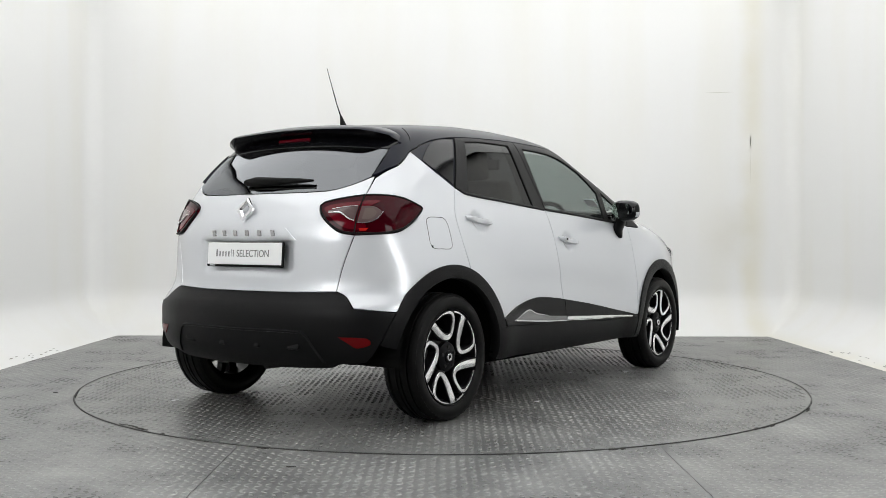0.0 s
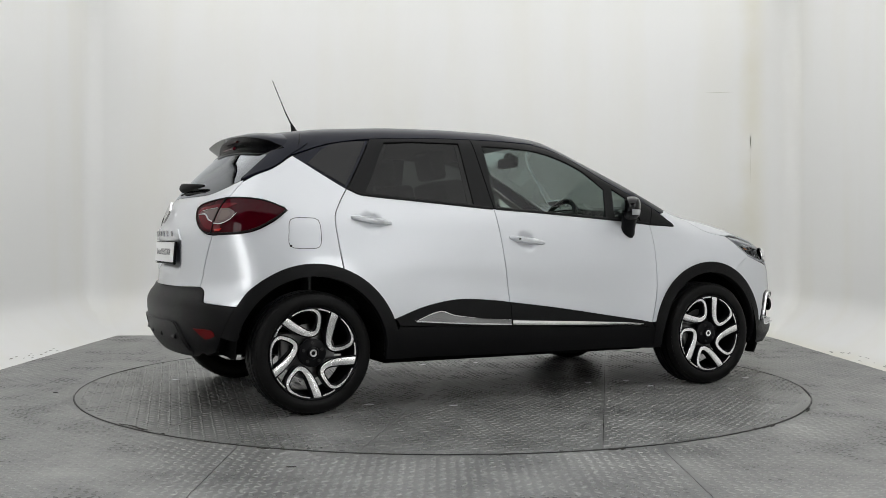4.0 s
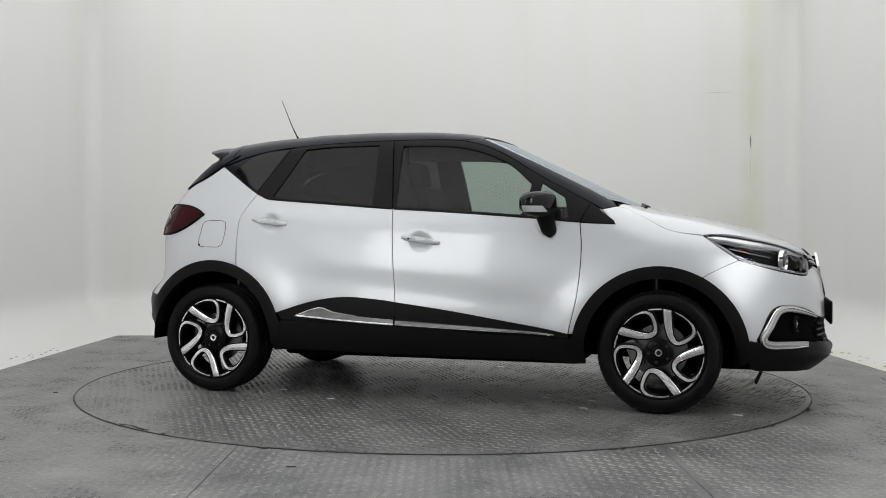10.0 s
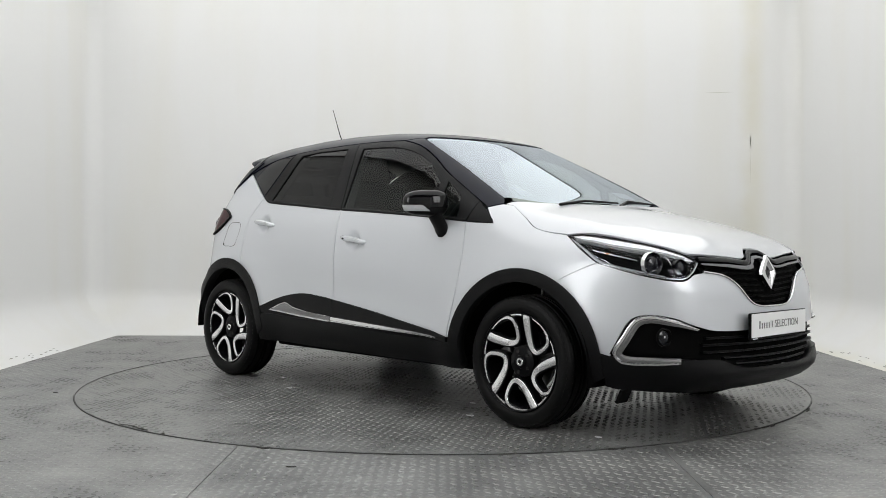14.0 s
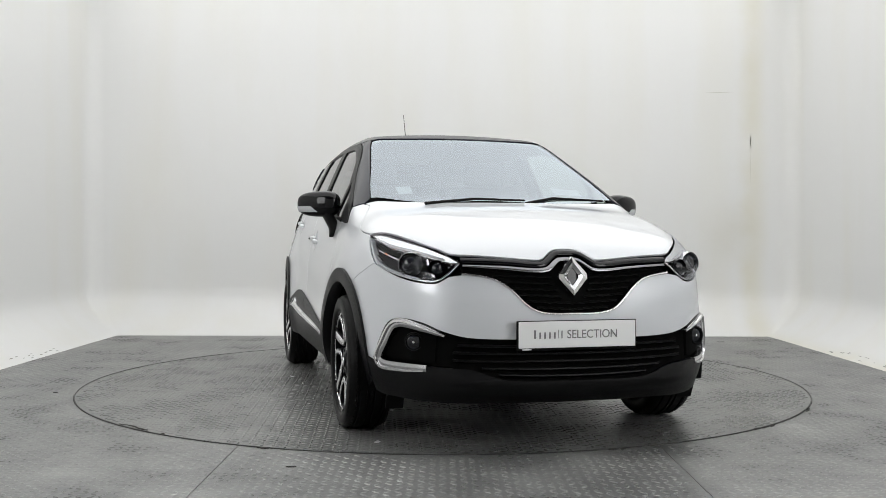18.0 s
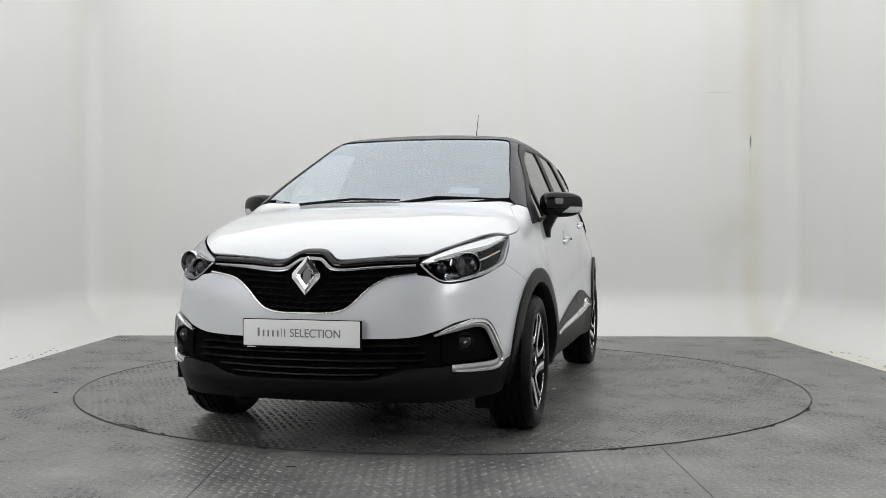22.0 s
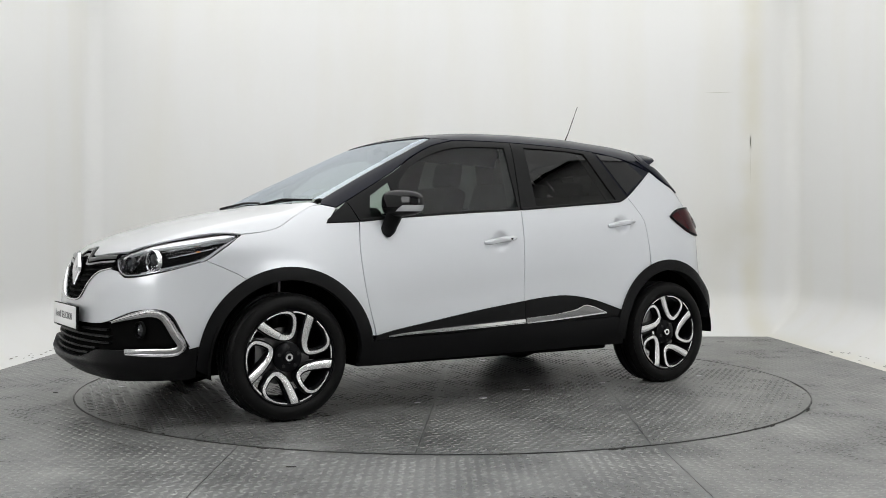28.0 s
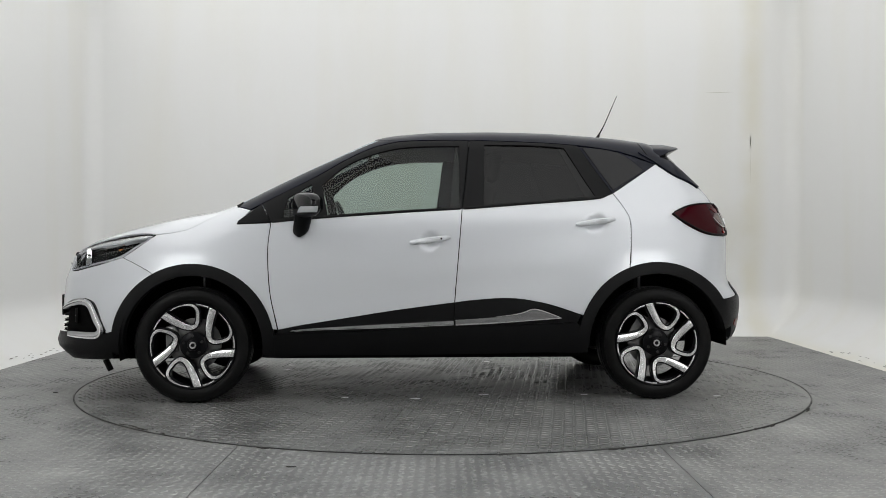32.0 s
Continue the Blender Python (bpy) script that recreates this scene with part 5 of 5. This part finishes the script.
    panel("plate_brow", PAINT, TAILGATE, "tail", [("r", 0.0, 0.966, "c"), ("r", -0.20, 0.966), ("r", -0.272, 0.962, "c"), ("r", -0.335, 0.905, "c"), ("r", -0.15, 0.903), ("r", 0.0, 0.903, "c")], 0.03, off=0.009, half=True, rim=0.02)


build_rear()


def build_plates():
    for nm, m in (("front", pose(2.318, 0, 0.510)), ("rear", pose(-1.756, -0.010, 0.832, 0, -4, 180))):
        bm = bmesh.new()
        box(bm, (0.014, 0.535, 0.125), m, 0.006)
        holder = part("plate_holder", bm, MATT_BLACK, CAR)
        bm = bmesh.new()
        box(bm, (0.004, 0.522, 0.110), m @ pose(0.009, 0, 0.004), 0.002, 1)
        plate = part("show_plate", bm, PLATE_WHITE, holder, "white dealer show plate")
        bm = bmesh.new()
        box(bm, (0.002, 0.040, 0.005), m @ pose(0.0075, -0.225, -0.0565))
        part("print_bar", bm, PAPER, holder)
        # the maker's name as plain bars, the other word in letters
        y = -0.198
        for w, h in ((0.015, 0.036), (0.013, 0.026), (0.013, 0.026), (0.013, 0.026), (0.013, 0.026), (0.004, 0.036), (0.008, 0.032)):
            bm = bmesh.new()
            box(bm, (0.002, w * 0.55, h), m @ pose(0.0115, y + w / 2, h / 2 - 0.012))
            part("print_bar", bm, PRINT, plate)
            y += w + 0.0085
        text = bpy.data.curves.new("word", "FONT")
        text.body = "SELECTION"
        text.size, text.extrude, text.space_character = 0.050, 0.001, 0.98
        tmp = new("word", text)
        word = bpy.data.meshes.new_from_object(tmp.evaluated_get(bpy.context.evaluated_depsgraph_get()))
        bpy.data.objects.remove(tmp)
        w = max(v.co.x for v in word.vertices)
        word.transform(m @ pose(0.0115, y + 0.010, -0.012, 90, 0, 90) @ Matrix.Diagonal((0.225 / w, 1, 1, 1)))
        word.materials.clear()
        word.materials.append(PRINT)
        ob = new("lettering", word)
        ob.parent = plate


build_plates()


def build_wheel(m, parent_name="wheel"):
    """A wheel; its axle along y, its outer face towards -y."""
    wheel = new(parent_name)
    wheel.parent = CAR
    w = 0.10
    tyre = [(0.238, -w * 0.86), (0.246, -w * 0.98), (0.262, -w * 1.05), (0.285, -w * 1.04), (0.305, -w * 0.97), (0.316, -w * 0.82), (0.320, -w * 0.5), (0.321, 0), (0.320, w * 0.5), (0.316, w * 0.82), (0.305, w * 0.97), (0.285, w * 1.04), (0.262, w * 1.05), (0.246, w * 0.98), (0.238, w * 0.86)]
    prof = tyre[:6] + [(0.319, -0.062), (0.312, -0.060), (0.312, -0.052), (0.320, -0.050), (0.3205, -0.018), (0.313, -0.016), (0.313, -0.008), (0.321, -0.006), (0.321, 0.006), (0.313, 0.008), (0.313, 0.016), (0.3205, 0.018), (0.320, 0.050), (0.312, 0.052), (0.312, 0.060), (0.319, 0.062)] + tyre[9:]
    part("tyre", revolve(prof, 72), RUBBER, wheel, smooth=35)
    rim = part("rim", revolve([(0.243, -0.092), (0.239, -0.097), (0.232, -0.094), (0.228, -0.080), (0.212, -0.05), (0.206, 0.06), (0.228, 0.08), (0.240, 0.088)], 60), ALLOY_BLACK, wheel, smooth=40)
    part("rim_edge", revolve([(0.2395, -0.0965), (0.2375, -0.0985), (0.2355, -0.0968)], 60), ALLOY_BLACK, rim, smooth=60)
    part("brake_disc", revolve([(0.145, 0.0), (0.145, 0.012), (0.05, 0.014), (0.05, -0.004), (0.145, 0.0)], 40), STEEL, wheel, smooth=30)
    bm = bmesh.new()
    box(bm, (0.07, 0.06, 0.15), pose(-0.125, 0.0, 0.03), 0.015)
    part("brake_caliper", bm, STEEL, wheel)
    part("hub", revolve([(0.075, -0.045), (0.074, -0.066), (0.060, -0.074), (0.032, -0.076), (0.030, -0.081), (0.024, -0.083), (0.001, -0.084)], 40), ALLOY_BLACK, rim, smooth=40)
    part("hub_badge", revolve([(0.020, -0.0835), (0.019, -0.0855), (0.011, -0.0855), (0.010, -0.0842)], 24), CHROME, rim, smooth=40)
    for k in range(5):
        a = radians(72 * k + 20)
        bm = cyl(bmesh.new(), 0.0085, 0.0085, 0.012, pose(0.052 * math.cos(a), -0.074, 0.052 * math.sin(a), 90, 0, 0), 10)
        part("wheel_bolt", bm, DARK_STEEL, rim)

    def ribbon(path, widths, y_out, y_edge, depth, spin):
        bm = bmesh.new()
        pts = [Vector((r * math.cos(radians(a)), r * math.sin(radians(a)))) for r, a in path]
        fine, ws = [], []
        n = len(pts)
        for i in range(n - 1):
            p0, p1, p2, p3 = pts[max(i - 1, 0)], pts[i], pts[i + 1], pts[min(i + 2, n - 1)]
            for s in np.arange(6) / 6:
                fine.append(0.5 * (2 * p1 + (p2 - p0) * s + (2 * p0 - 5 * p1 + 4 * p2 - p3) * s * s + (3 * p1 - p0 - 3 * p2 + p3) * s ** 3))
                ws.append(widths[i] * (1 - s) + widths[i + 1] * s)
        fine.append(pts[-1])
        ws.append(widths[-1])
        rows = []
        for i, p in enumerate(fine):
            t = (fine[min(i + 1, len(fine) - 1)] - fine[max(i - 1, 0)]).normalized()
            nn = Vector((-t.y, t.x))
            yo = y_out + (y_edge - y_out) * min(1, max(0, (p.length - 0.07) / 0.145))
            row = []
            for sgn, d in ((-1, depth), (-1, 0.002), (-0.85, 0), (0.85, 0), (1, 0.002), (1, depth)):
                q = p + nn * sgn * ws[i] / 2
                row.append(bm.verts.new((q.x, yo + d, q.y)))
            rows.append(row)
        for p, q in zip(rows, rows[1:]):
            for k in range(5):
                bm.faces.new((p[k], p[k + 1], q[k + 1], q[k]))
        bm.faces.new(rows[0])
        bm.faces.new(rows[-1][::-1])
        bm.transform(Matrix.Rotation(radians(spin), 4, "Y"))
        return bm

    for k in range(5):
        a = 72 * k
        loop = [(0.237 * r, d) for r, d in ((0.99, 132), (0.80, 129), (0.58, 121), (0.445, 107), (0.42, 89), (0.50, 79), (0.69, 79), (0.86, 83), (0.945, 92), (0.968, 106), (0.970, 121))]
        bars = [0.040, 0.039, 0.035, 0.029, 0.024, 0.020, 0.018, 0.017, 0.014, 0.010, 0.008]
        part("spoke_backing", ribbon(loop, [b + 0.013 for b in bars], -0.070, -0.086, 0.045, -a), ALLOY_BLACK, rim, smooth=40)
        part("spoke", ribbon(loop, bars, -0.073, -0.091, 0.004, -a), ALLOY, rim, smooth=40)
        part("rim_dash", ribbon([(0.2285, 84), (0.2285, 78), (0.2285, 72), (0.2285, 67)], [0.010] * 4, -0.091, -0.091, 0.004, -a), ALLOY, rim, smooth=40)
    # tread lugs round both shoulders
    bm = bmesh.new()
    for k in range(64):
        a = 2 * math.pi * k / 64
        for side in (-1, 1):
            box(bm, (0.0075, 0.034, 0.021), Matrix.Rotation(-a, 4, "Y") @ pose(0.3092, side * 0.082, 0, side * 8, 0, side * 27))
    part("tread_lug", bm, RUBBER, wheel)["kind"] = "stuff"
    wheel.matrix_basis = m
    return wheel


def build_wheels():
    first = build_wheel(pose(FX, -0.768, HUB_Z + 0.003, 0, -19, 0))
    for m in (pose(RX, -0.762, HUB_Z + 0.003, 0, 0, 0), pose(FX, 0.768, HUB_Z + 0.003, 0, -1, 180), pose(RX, 0.762, HUB_Z + 0.003, 0, 30, 180)):
        copy_thing(first, m)


build_wheels()


def build_under():
    # wheel housings, floor pan and inner shell
    for cx in (FX, RX):
        for s in (1, -1):
            bm = bmesh.new()
            rows = []
            for a in np.linspace(-8 if cx == RX else -12, 182 if cx == RX else 188, 32):
                c, d = math.cos(radians(a)), math.sin(radians(a))
                rows.append([bm.verts.new((cx + 0.405 * c, s * y, HUB_Z + 0.405 * d)) for y in (0.845, 0.50)])
            for p, q in zip(rows, rows[1:]):
                bm.faces.new((p[0], p[1], q[1], q[0]))
            bm.faces.new([r[1] for r in rows])
            part("wheel_housing", bm, VOID, CAR)
    bm = bmesh.new()
    box(bm, (1.75, 1.50, 0.06), pose(0.135, 0, 0.262), 0.02)
    box(bm, (0.60, 0.98, 0.10), pose(-1.35, 0, 0.37), 0.03)
    box(bm, (0.75, 0.98, 0.06), pose(1.62, 0, 0.235), 0.02)
    part("floor_pan", bm, VOID, CAR)
    part("exhaust_silencer", tube([(-1.60, 0.40, 0.325), (-1.58, 0.30, 0.32), (-1.54, -0.15, 0.32)], 0.06, 12), DARK_STEEL, CAR, smooth=60)
    part("exhaust_pipe", tube([(-1.50, 0.1, 0.25), (-0.4, 0.12, 0.225), (0.9, 0.1, 0.225)], 0.025, 10), DARK_STEEL, CAR, smooth=60)
    bm = bmesh.new()
    cyl(bm, 0.03, 0.03, 1.3, pose(RX, 0, 0.27, 90, 0, 0), 12)
    box(bm, (0.12, 1.2, 0.05), pose(RX + 0.1, 0, 0.28), 0.015)
    part("rear_axle", bm, DARK_STEEL, CAR)
    for x, y in ((FX - 0.03, 0.60), (RX + 0.05, 0.58)):
        for sgn in (1, -1):
            part("damper", cyl(bmesh.new(), 0.028, 0.028, 0.34, pose(x, y * sgn, 0.55), 14), DARK_STEEL, CAR, smooth=50)
            part("damper_rod", cyl(bmesh.new(), 0.008, 0.008, 0.10, pose(x, (y + 0.05) * sgn, 0.665), 10), STEEL, CAR, smooth=50)
    for s in (1, -1):
        bm = bmesh.new()
        box(bm, (0.014, 0.08, 0.07), pose(1.935, s * 0.70, 0.198, 0, 25, 0), 0.004)
        part("air_deflector", bm, MATT_BLACK, CAR)
    # black sheets added behind the panels to keep the gaps dark
    panel("inner_shell", VOID, CAR, "round", [("s", -1.0, 1.15, "c"), ("s", 0.2, 1.06), ("s", 1.15, 0.97, "c"), ("s", 1.15, 0.78, "c")] + arc(FX, HUB_Z, 0.48, 120, 175, 8) + [("s", 0.9, 0.27, "c"), ("s", -0.65, 0.27, "c")] + arc(RX, HUB_Z, 0.48, 5, 75, 8), 0.08, off=-0.028, rim=0)
    panel("inner_nose", VOID, CAR, "nose", [("f", 0.0, 0.80, "c"), ("f", -0.4, 0.80), ("s", 1.75, 0.84, "c"), ("s", 1.75, 0.72, "c"), ("s", 1.92, 0.4), ("s", 1.95, 0.24, "c"), ("f", 0.0, 0.21, "c")], 0.07, off=-0.075, rim=0, half=True)
    panel("inner_tail", VOID, CAR, "tail", [("r", 0.0, 1.12, "c"), ("r", -0.5, 1.14), ("s", -1.25, 1.22, "c"), ("s", -1.0, 1.10, "c"), ("s", -1.0, 0.84, "c"), ("s", -1.5, 0.72, "c"), ("s", -1.66, 0.50), ("s", -1.68, 0.30, "c"), ("r", 0.0, 0.27, "c")], 0.07, off=-0.03, rim=0, half=True)
    panel("inner_bonnet", VOID, CAR, "top", [("t", 1.36, 0.0, "c"), ("t", 1.25, -0.60, "c"), ("t", 1.7, -0.68, "c"), ("t", 2.1, -0.5), ("t", 2.2, 0.0, "c")], 0.08, off=-0.03, rim=0, half=True)


build_under()


def build_mirrors():
    long_axis, thin_axis = Vector((0.5, 0.866, 0)), Vector((0.866, -0.5, 0))
    length, thick, height = 0.242, 0.120, 0.150

    def shell(scale=1.0):
        """A rounded housing, lower at its outer end and cut flat behind."""
        bm = bmesh.new()
        bmesh.ops.create_cube(bm, size=2.0)
        bmesh.ops.subdivide_edges(bm, edges=bm.edges[:], cuts=9, use_grid_fill=True)
        for v in bm.verts:
            q = v.co / max(sum(abs(c) ** 3.0 for c in v.co) ** (1 / 3.0), 1e-6) * max(abs(c) for c in v.co)
            low = 1.0 - 0.16 * (1 - q.x) / 2
            w = q.y * thick / 2 * (1 - 0.18 * max(0, -q.x)) if q.y > 0 else q.y * thick * 0.36
            p = long_axis * (q.x * length / 2) + thin_axis * w + Vector((0, 0, q.z * height / 2 * low))
            v.co = p * scale
        return bm

    def cut(bm, co, no):
        bmesh.ops.bisect_plane(bm, geom=bm.verts[:] + bm.edges[:] + bm.faces[:], plane_co=co, plane_no=no, clear_inner=True)

    for s, door in ((1, FRONT_DOOR[0]), (-1, FRONT_DOOR[1])):
        base = Matrix.Diagonal((1, s, 1, 1)) @ Matrix.Translation((0.806, -0.887, 1.099))
        bm = shell()
        cut(bm, (0, 0, -0.022), (0, 0, 1))
        bm.transform(base)
        part("door_mirror", bm, PIANO, door, "gloss black door mirror", smooth=50)
        bm = shell(0.99)
        cut(bm, (0, 0, -0.024), (0, 0, -1))
        bm.transform(base)
        part("mirror_base", bm, CLADDING, door, smooth=50)
        # the indicator: a clear wedge let into the housing
        bm = shell(1.012)
        cut(bm, (0, 0, -0.044), (0, 0, 1))
        cut(bm, (0, 0, -0.012), (0, 0, -1))
        cut(bm, long_axis * 0.02, -long_axis)
        cut(bm, long_axis * 0.015 + Vector((0, 0, -0.044)), -long_axis * 0.6 - Vector((0, 0, 0.8)))
        cut(bm, thin_axis * -0.004, thin_axis)
        bm.transform(base)
        part("side_indicator", bm, LAMP_WHITE, door, smooth=50)
        bm = bmesh.new()
        ring = []
        for a in np.linspace(0, 2 * math.pi, 28, endpoint=False):
            ca, sa = math.cos(a), math.sin(a)
            k = (abs(ca) ** 4 + abs(sa) ** 4) ** -0.25
            ring.append(bm.verts.new(long_axis * (0.098 * ca * k) - thin_axis * 0.0455 + Vector((0, 0, 0.050 * sa * k * (1 + 0.12 * ca)))))
        bm.faces.new(ring)
        bmesh.ops.solidify(bm, geom=bm.faces[:], thickness=0.003)
        bm.transform(base)
        part("mirror_glass", bm, MIRROR, door)
        bm = bmesh.new()
        rows = []
        for t in np.linspace(0, 1, 9):
            c = Vector((0.828 + 0.030 * t, (-0.850 + 0.045 * min(1, t * 1.5)) * s, 1.055 - 0.135 * t))
            wx, wy = (0.052 - 0.010 * t) * math.sqrt(max(0.04, 1 - max(0, (t - 0.7) / 0.3) ** 2)), 0.034
            rows.append([bm.verts.new(c + Vector((wx * math.cos(a), wy * math.sin(a), 0.0))) for a in np.linspace(0, 2 * math.pi, 16, endpoint=False)])
        for p, q in zip(rows, rows[1:]):
            for i in range(16):
                bm.faces.new((p[i], p[(i + 1) % 16], q[(i + 1) % 16], q[i]))
        bm.faces.new(rows[0])
        bm.faces.new(rows[-1][::-1])
        part("mirror_arm", bm, CLADDING, door, smooth=60)


build_mirrors()


STICKERS = ((0.34, 0.50, 1.085, 1.160), (-0.52, -0.44, 1.07, 1.160))


def build_details():
    # door handles: a bar over a shallow cup
    for doors, x, z in ((FRONT_DOOR, 0.125, 0.905), (REAR_DOOR, -0.825, 1.010)):
        for door, s in zip(doors, (1, -1)):
            xs = np.linspace(-0.115, 0.115, 13)
            bm = bmesh.new()
            rows = []
            for d in xs:
                p = place([("s", x + d, z - d * 0.13)])[0]
                e = 1 - (abs(d) / 0.115) ** 4
                lift = 0.006 + 0.024 * e
                hh = 0.010 + 0.007 * e
                rows.append([bm.verts.new((p[0], (p[1] - o) * s, p[2] + zz)) for o, zz in ((lift - 0.016, -hh), (lift, -hh * 0.7), (lift + 0.004, 0), (lift, hh * 0.7), (lift - 0.016, hh))])
            for p, q in zip(rows, rows[1:]):
                for i in range(5):
                    bm.faces.new((p[i], p[(i + 1) % 5], q[(i + 1) % 5], q[i]))
            bm.faces.new(rows[0])
            bm.faces.new(rows[-1][::-1])
            handle = part("door_handle", bm, PAINT, door, smooth=50)
            if x > 0:
                p = place([("s", x - 0.062, z + 0.008)])[0]
                bm = bmesh.new()
                cyl(bm, 0.0055, 0.0055, 0.008, pose(p[0], (p[1] - 0.0335) * s, p[2], 90, 0, 0), 12)
                part("keyhole", bm, SEAL, handle)
    # fuel flap outline and body seams
    strip("fuel_flap_seam", SEAL, CAR, "tail", [("s", -1.268, 1.010), ("s", -1.19, 1.020), ("s", -1.122, 1.008), ("s", -1.114, 0.93), ("s", -1.130, 0.868), ("s", -1.21, 0.862), ("s", -1.283, 0.872), ("s", -1.282, 0.95)], 0.003, 0.0008, both=False, closed=True, sink=0.003)
    # small dark block for the spot at the flap's lower rear corner
    p = place([("s", -1.279, 0.874)])[0]
    bm = bmesh.new()
    box(bm, (0.012, 0.004, 0.012), pose(p[0], p[1] - 0.001, p[2]), 0.002, 1)
    part("flap_dark_spot", bm, SEAL, CAR)
    strip("spoiler_joint", SEAL, CAR, "round", [("s", -1.212, 1.366), ("s", -1.165, 1.425), ("t", -1.135, -0.52)], 0.005, 0.004, sink=0.004)
    # aerial on the roof
    bm = bmesh.new()
    cyl(bm, 0.019, 0.005, 0.060, pose(-1.010, 0, 1.572, 0, -22, 0), 14)
    aerial = part("aerial_base", bm, SEAL, CAR, smooth=60)
    part("aerial_rod", tube([(-1.018, 0, 1.59), (-1.055, 0, 1.66), (-1.135, 0, 1.845)], 0.0045, 6, 0.0020), SEAL, aerial)
    # paper permits inside the foot of the windscreen
    for y0, y1, x0, x1 in STICKERS:
        panel("permit_sticker", STICKER, CAR, "top", [("t", x0, y0, "c"), ("t", x0, y1, "c"), ("t", x1, y1, "c"), ("t", x1, y0, "c")], 0.03, off=-0.008, rim=0, both=False)
    # front wipers
    for pts in ([(1.315, 0.12, 1.095), (1.235, 0.30, 1.128), (1.20, 0.60, 1.118)], [(1.33, -0.42, 1.090), (1.285, -0.15, 1.118), (1.30, 0.12, 1.112)]):
        part("windscreen_wiper", tube(pts, 0.0085, 8, 0.005), SEAL, CAR, smooth=60)
    panel("cowl", MATT_BLACK, CAR, "top", [("t", 1.318, 0.0, "c"), ("t", 1.308, -0.22), ("t", 1.262, -0.45), ("t", 1.20, -0.66, "c"), ("t", 1.255, -0.66, "c"), ("t", 1.285, -0.5), ("t", 1.333, -0.25), ("t", 1.345, 0.0, "c")], 0.04, off=-0.008, half=True)


build_details()


def build_cabin():
    def seat(x, y, w, back_h, name, tilt=-18):
        s = new(name)
        s.parent = CAR
        bm = bmesh.new()
        box(bm, (0.50, w, 0.16), pose(x, y, 0.62, 0, -6, 0), 0.05, 3)
        part("cushion", bm, SEAT_CLOTH, s, smooth=60)
        bm = bmesh.new()
        box(bm, (0.14, w, back_h), pose(x - 0.30, y, 0.70 + back_h / 2 * 0.95, 0, tilt, 0), 0.05, 3)
        part("backrest", bm, SEAT_CLOTH, s, smooth=60)
        return s
    for y in (-0.36, 0.36):
        s = seat(0.16, y, 0.48, 0.58, "front_seat")
        bm = bmesh.new()
        box(bm, (0.09, 0.25, 0.17), pose(-0.275, y, 1.345, 0, -12, 0), 0.035, 3)
        part("headrest", bm, SEAT_CLOTH, s, smooth=60)
    s = seat(-0.62, 0, 1.24, 0.52, "rear_seat")
    for y in (-0.38, 0.0, 0.38):
        bm = bmesh.new()
        box(bm, (0.08, 0.24, 0.13), pose(-1.05, y, 1.24, 0, -12, 0), 0.03, 3)
        part("headrest", bm, SEAT_CLOTH, s, smooth=60)
    bm = bmesh.new()
    box(bm, (0.48, 1.36, 0.26), pose(1.02, 0, 0.93, 0, 8, 0), 0.07, 3)
    box(bm, (0.22, 0.42, 0.10), pose(0.88, -0.36, 1.045), 0.04, 3)
    dash = part("dashboard", bm, DASH, CAR, smooth=60)
    wheel = part("steering_wheel", revolve([(0.185 + 0.016 * math.cos(a), 0.016 * math.sin(a)) for a in np.linspace(0, 2 * math.pi, 9)[:-1]], 36, pose(0.62, -0.36, 0.985, 0, 0, 0) @ pose(0, 0, 0, 0, 0, 90) @ pose(0, 0, 0, 24, 0, 0), closed=True), DASH, CAR, smooth=60)
    bm = bmesh.new()
    box(bm, (0.05, 0.34, 0.05), pose(0.63, -0.36, 0.985, 0, -24, 0), 0.015)
    box(bm, (0.06, 0.13, 0.11), pose(0.63, -0.36, 0.98, 0, -24, 0), 0.02)
    part("wheel_boss", bm, DASH, wheel, smooth=60)
    bm = bmesh.new()
    box(bm, (0.03, 0.23, 0.07), pose(0.47, 0, 1.415, 0, 10, 0), 0.014, 3)
    part("rear_view_mirror", bm, MATT_BLACK, CAR, smooth=60)
    bm = bmesh.new()
    box(bm, (0.07, 0.07, 0.04), pose(0.49, 0, 1.452, 0, 26, 0), 0.012)
    part("mirror_mount", bm, MATT_BLACK, CAR, smooth=60)
    panel("headlining", LINING, CAR, "round", [("t", 0.43, 0.0, "c"), ("t", 0.415, -0.51, "c"), ("s", 0.31, 1.455, "c"), ("s", 0.05, 1.462), ("s", -0.2, 1.465), ("s", -0.7, 1.450), ("s", -1.1, 1.39, "c"), ("t", -1.25, -0.46, "c"), ("t", -1.28, 0.0, "c")], 0.035, off=-0.022, half=True, rim=0)
    bm = bmesh.new()
    box(bm, (0.42, 1.06, 0.03), pose(-1.28, 0, 1.07), 0.01)
    part("parcel_shelf", bm, DASH, CAR)
    bm = bmesh.new()
    box(bm, (2.3, 1.30, 0.03), pose(0.05, 0, 0.42))
    part("cabin_floor", bm, VOID, CAR)


build_cabin()
# ---- motion: the turntable carries the car round ----
def motions():
    walk(TABLE, [(t, pose(0, 0, 0, 0, 0, a)) for t, a in TURN])
    walk(CAR, [(t, pose(0, 0, 0, 0, 0, a) @ pose(0, CAR_SIDE, 0)) for t, a in TURN])


motions()
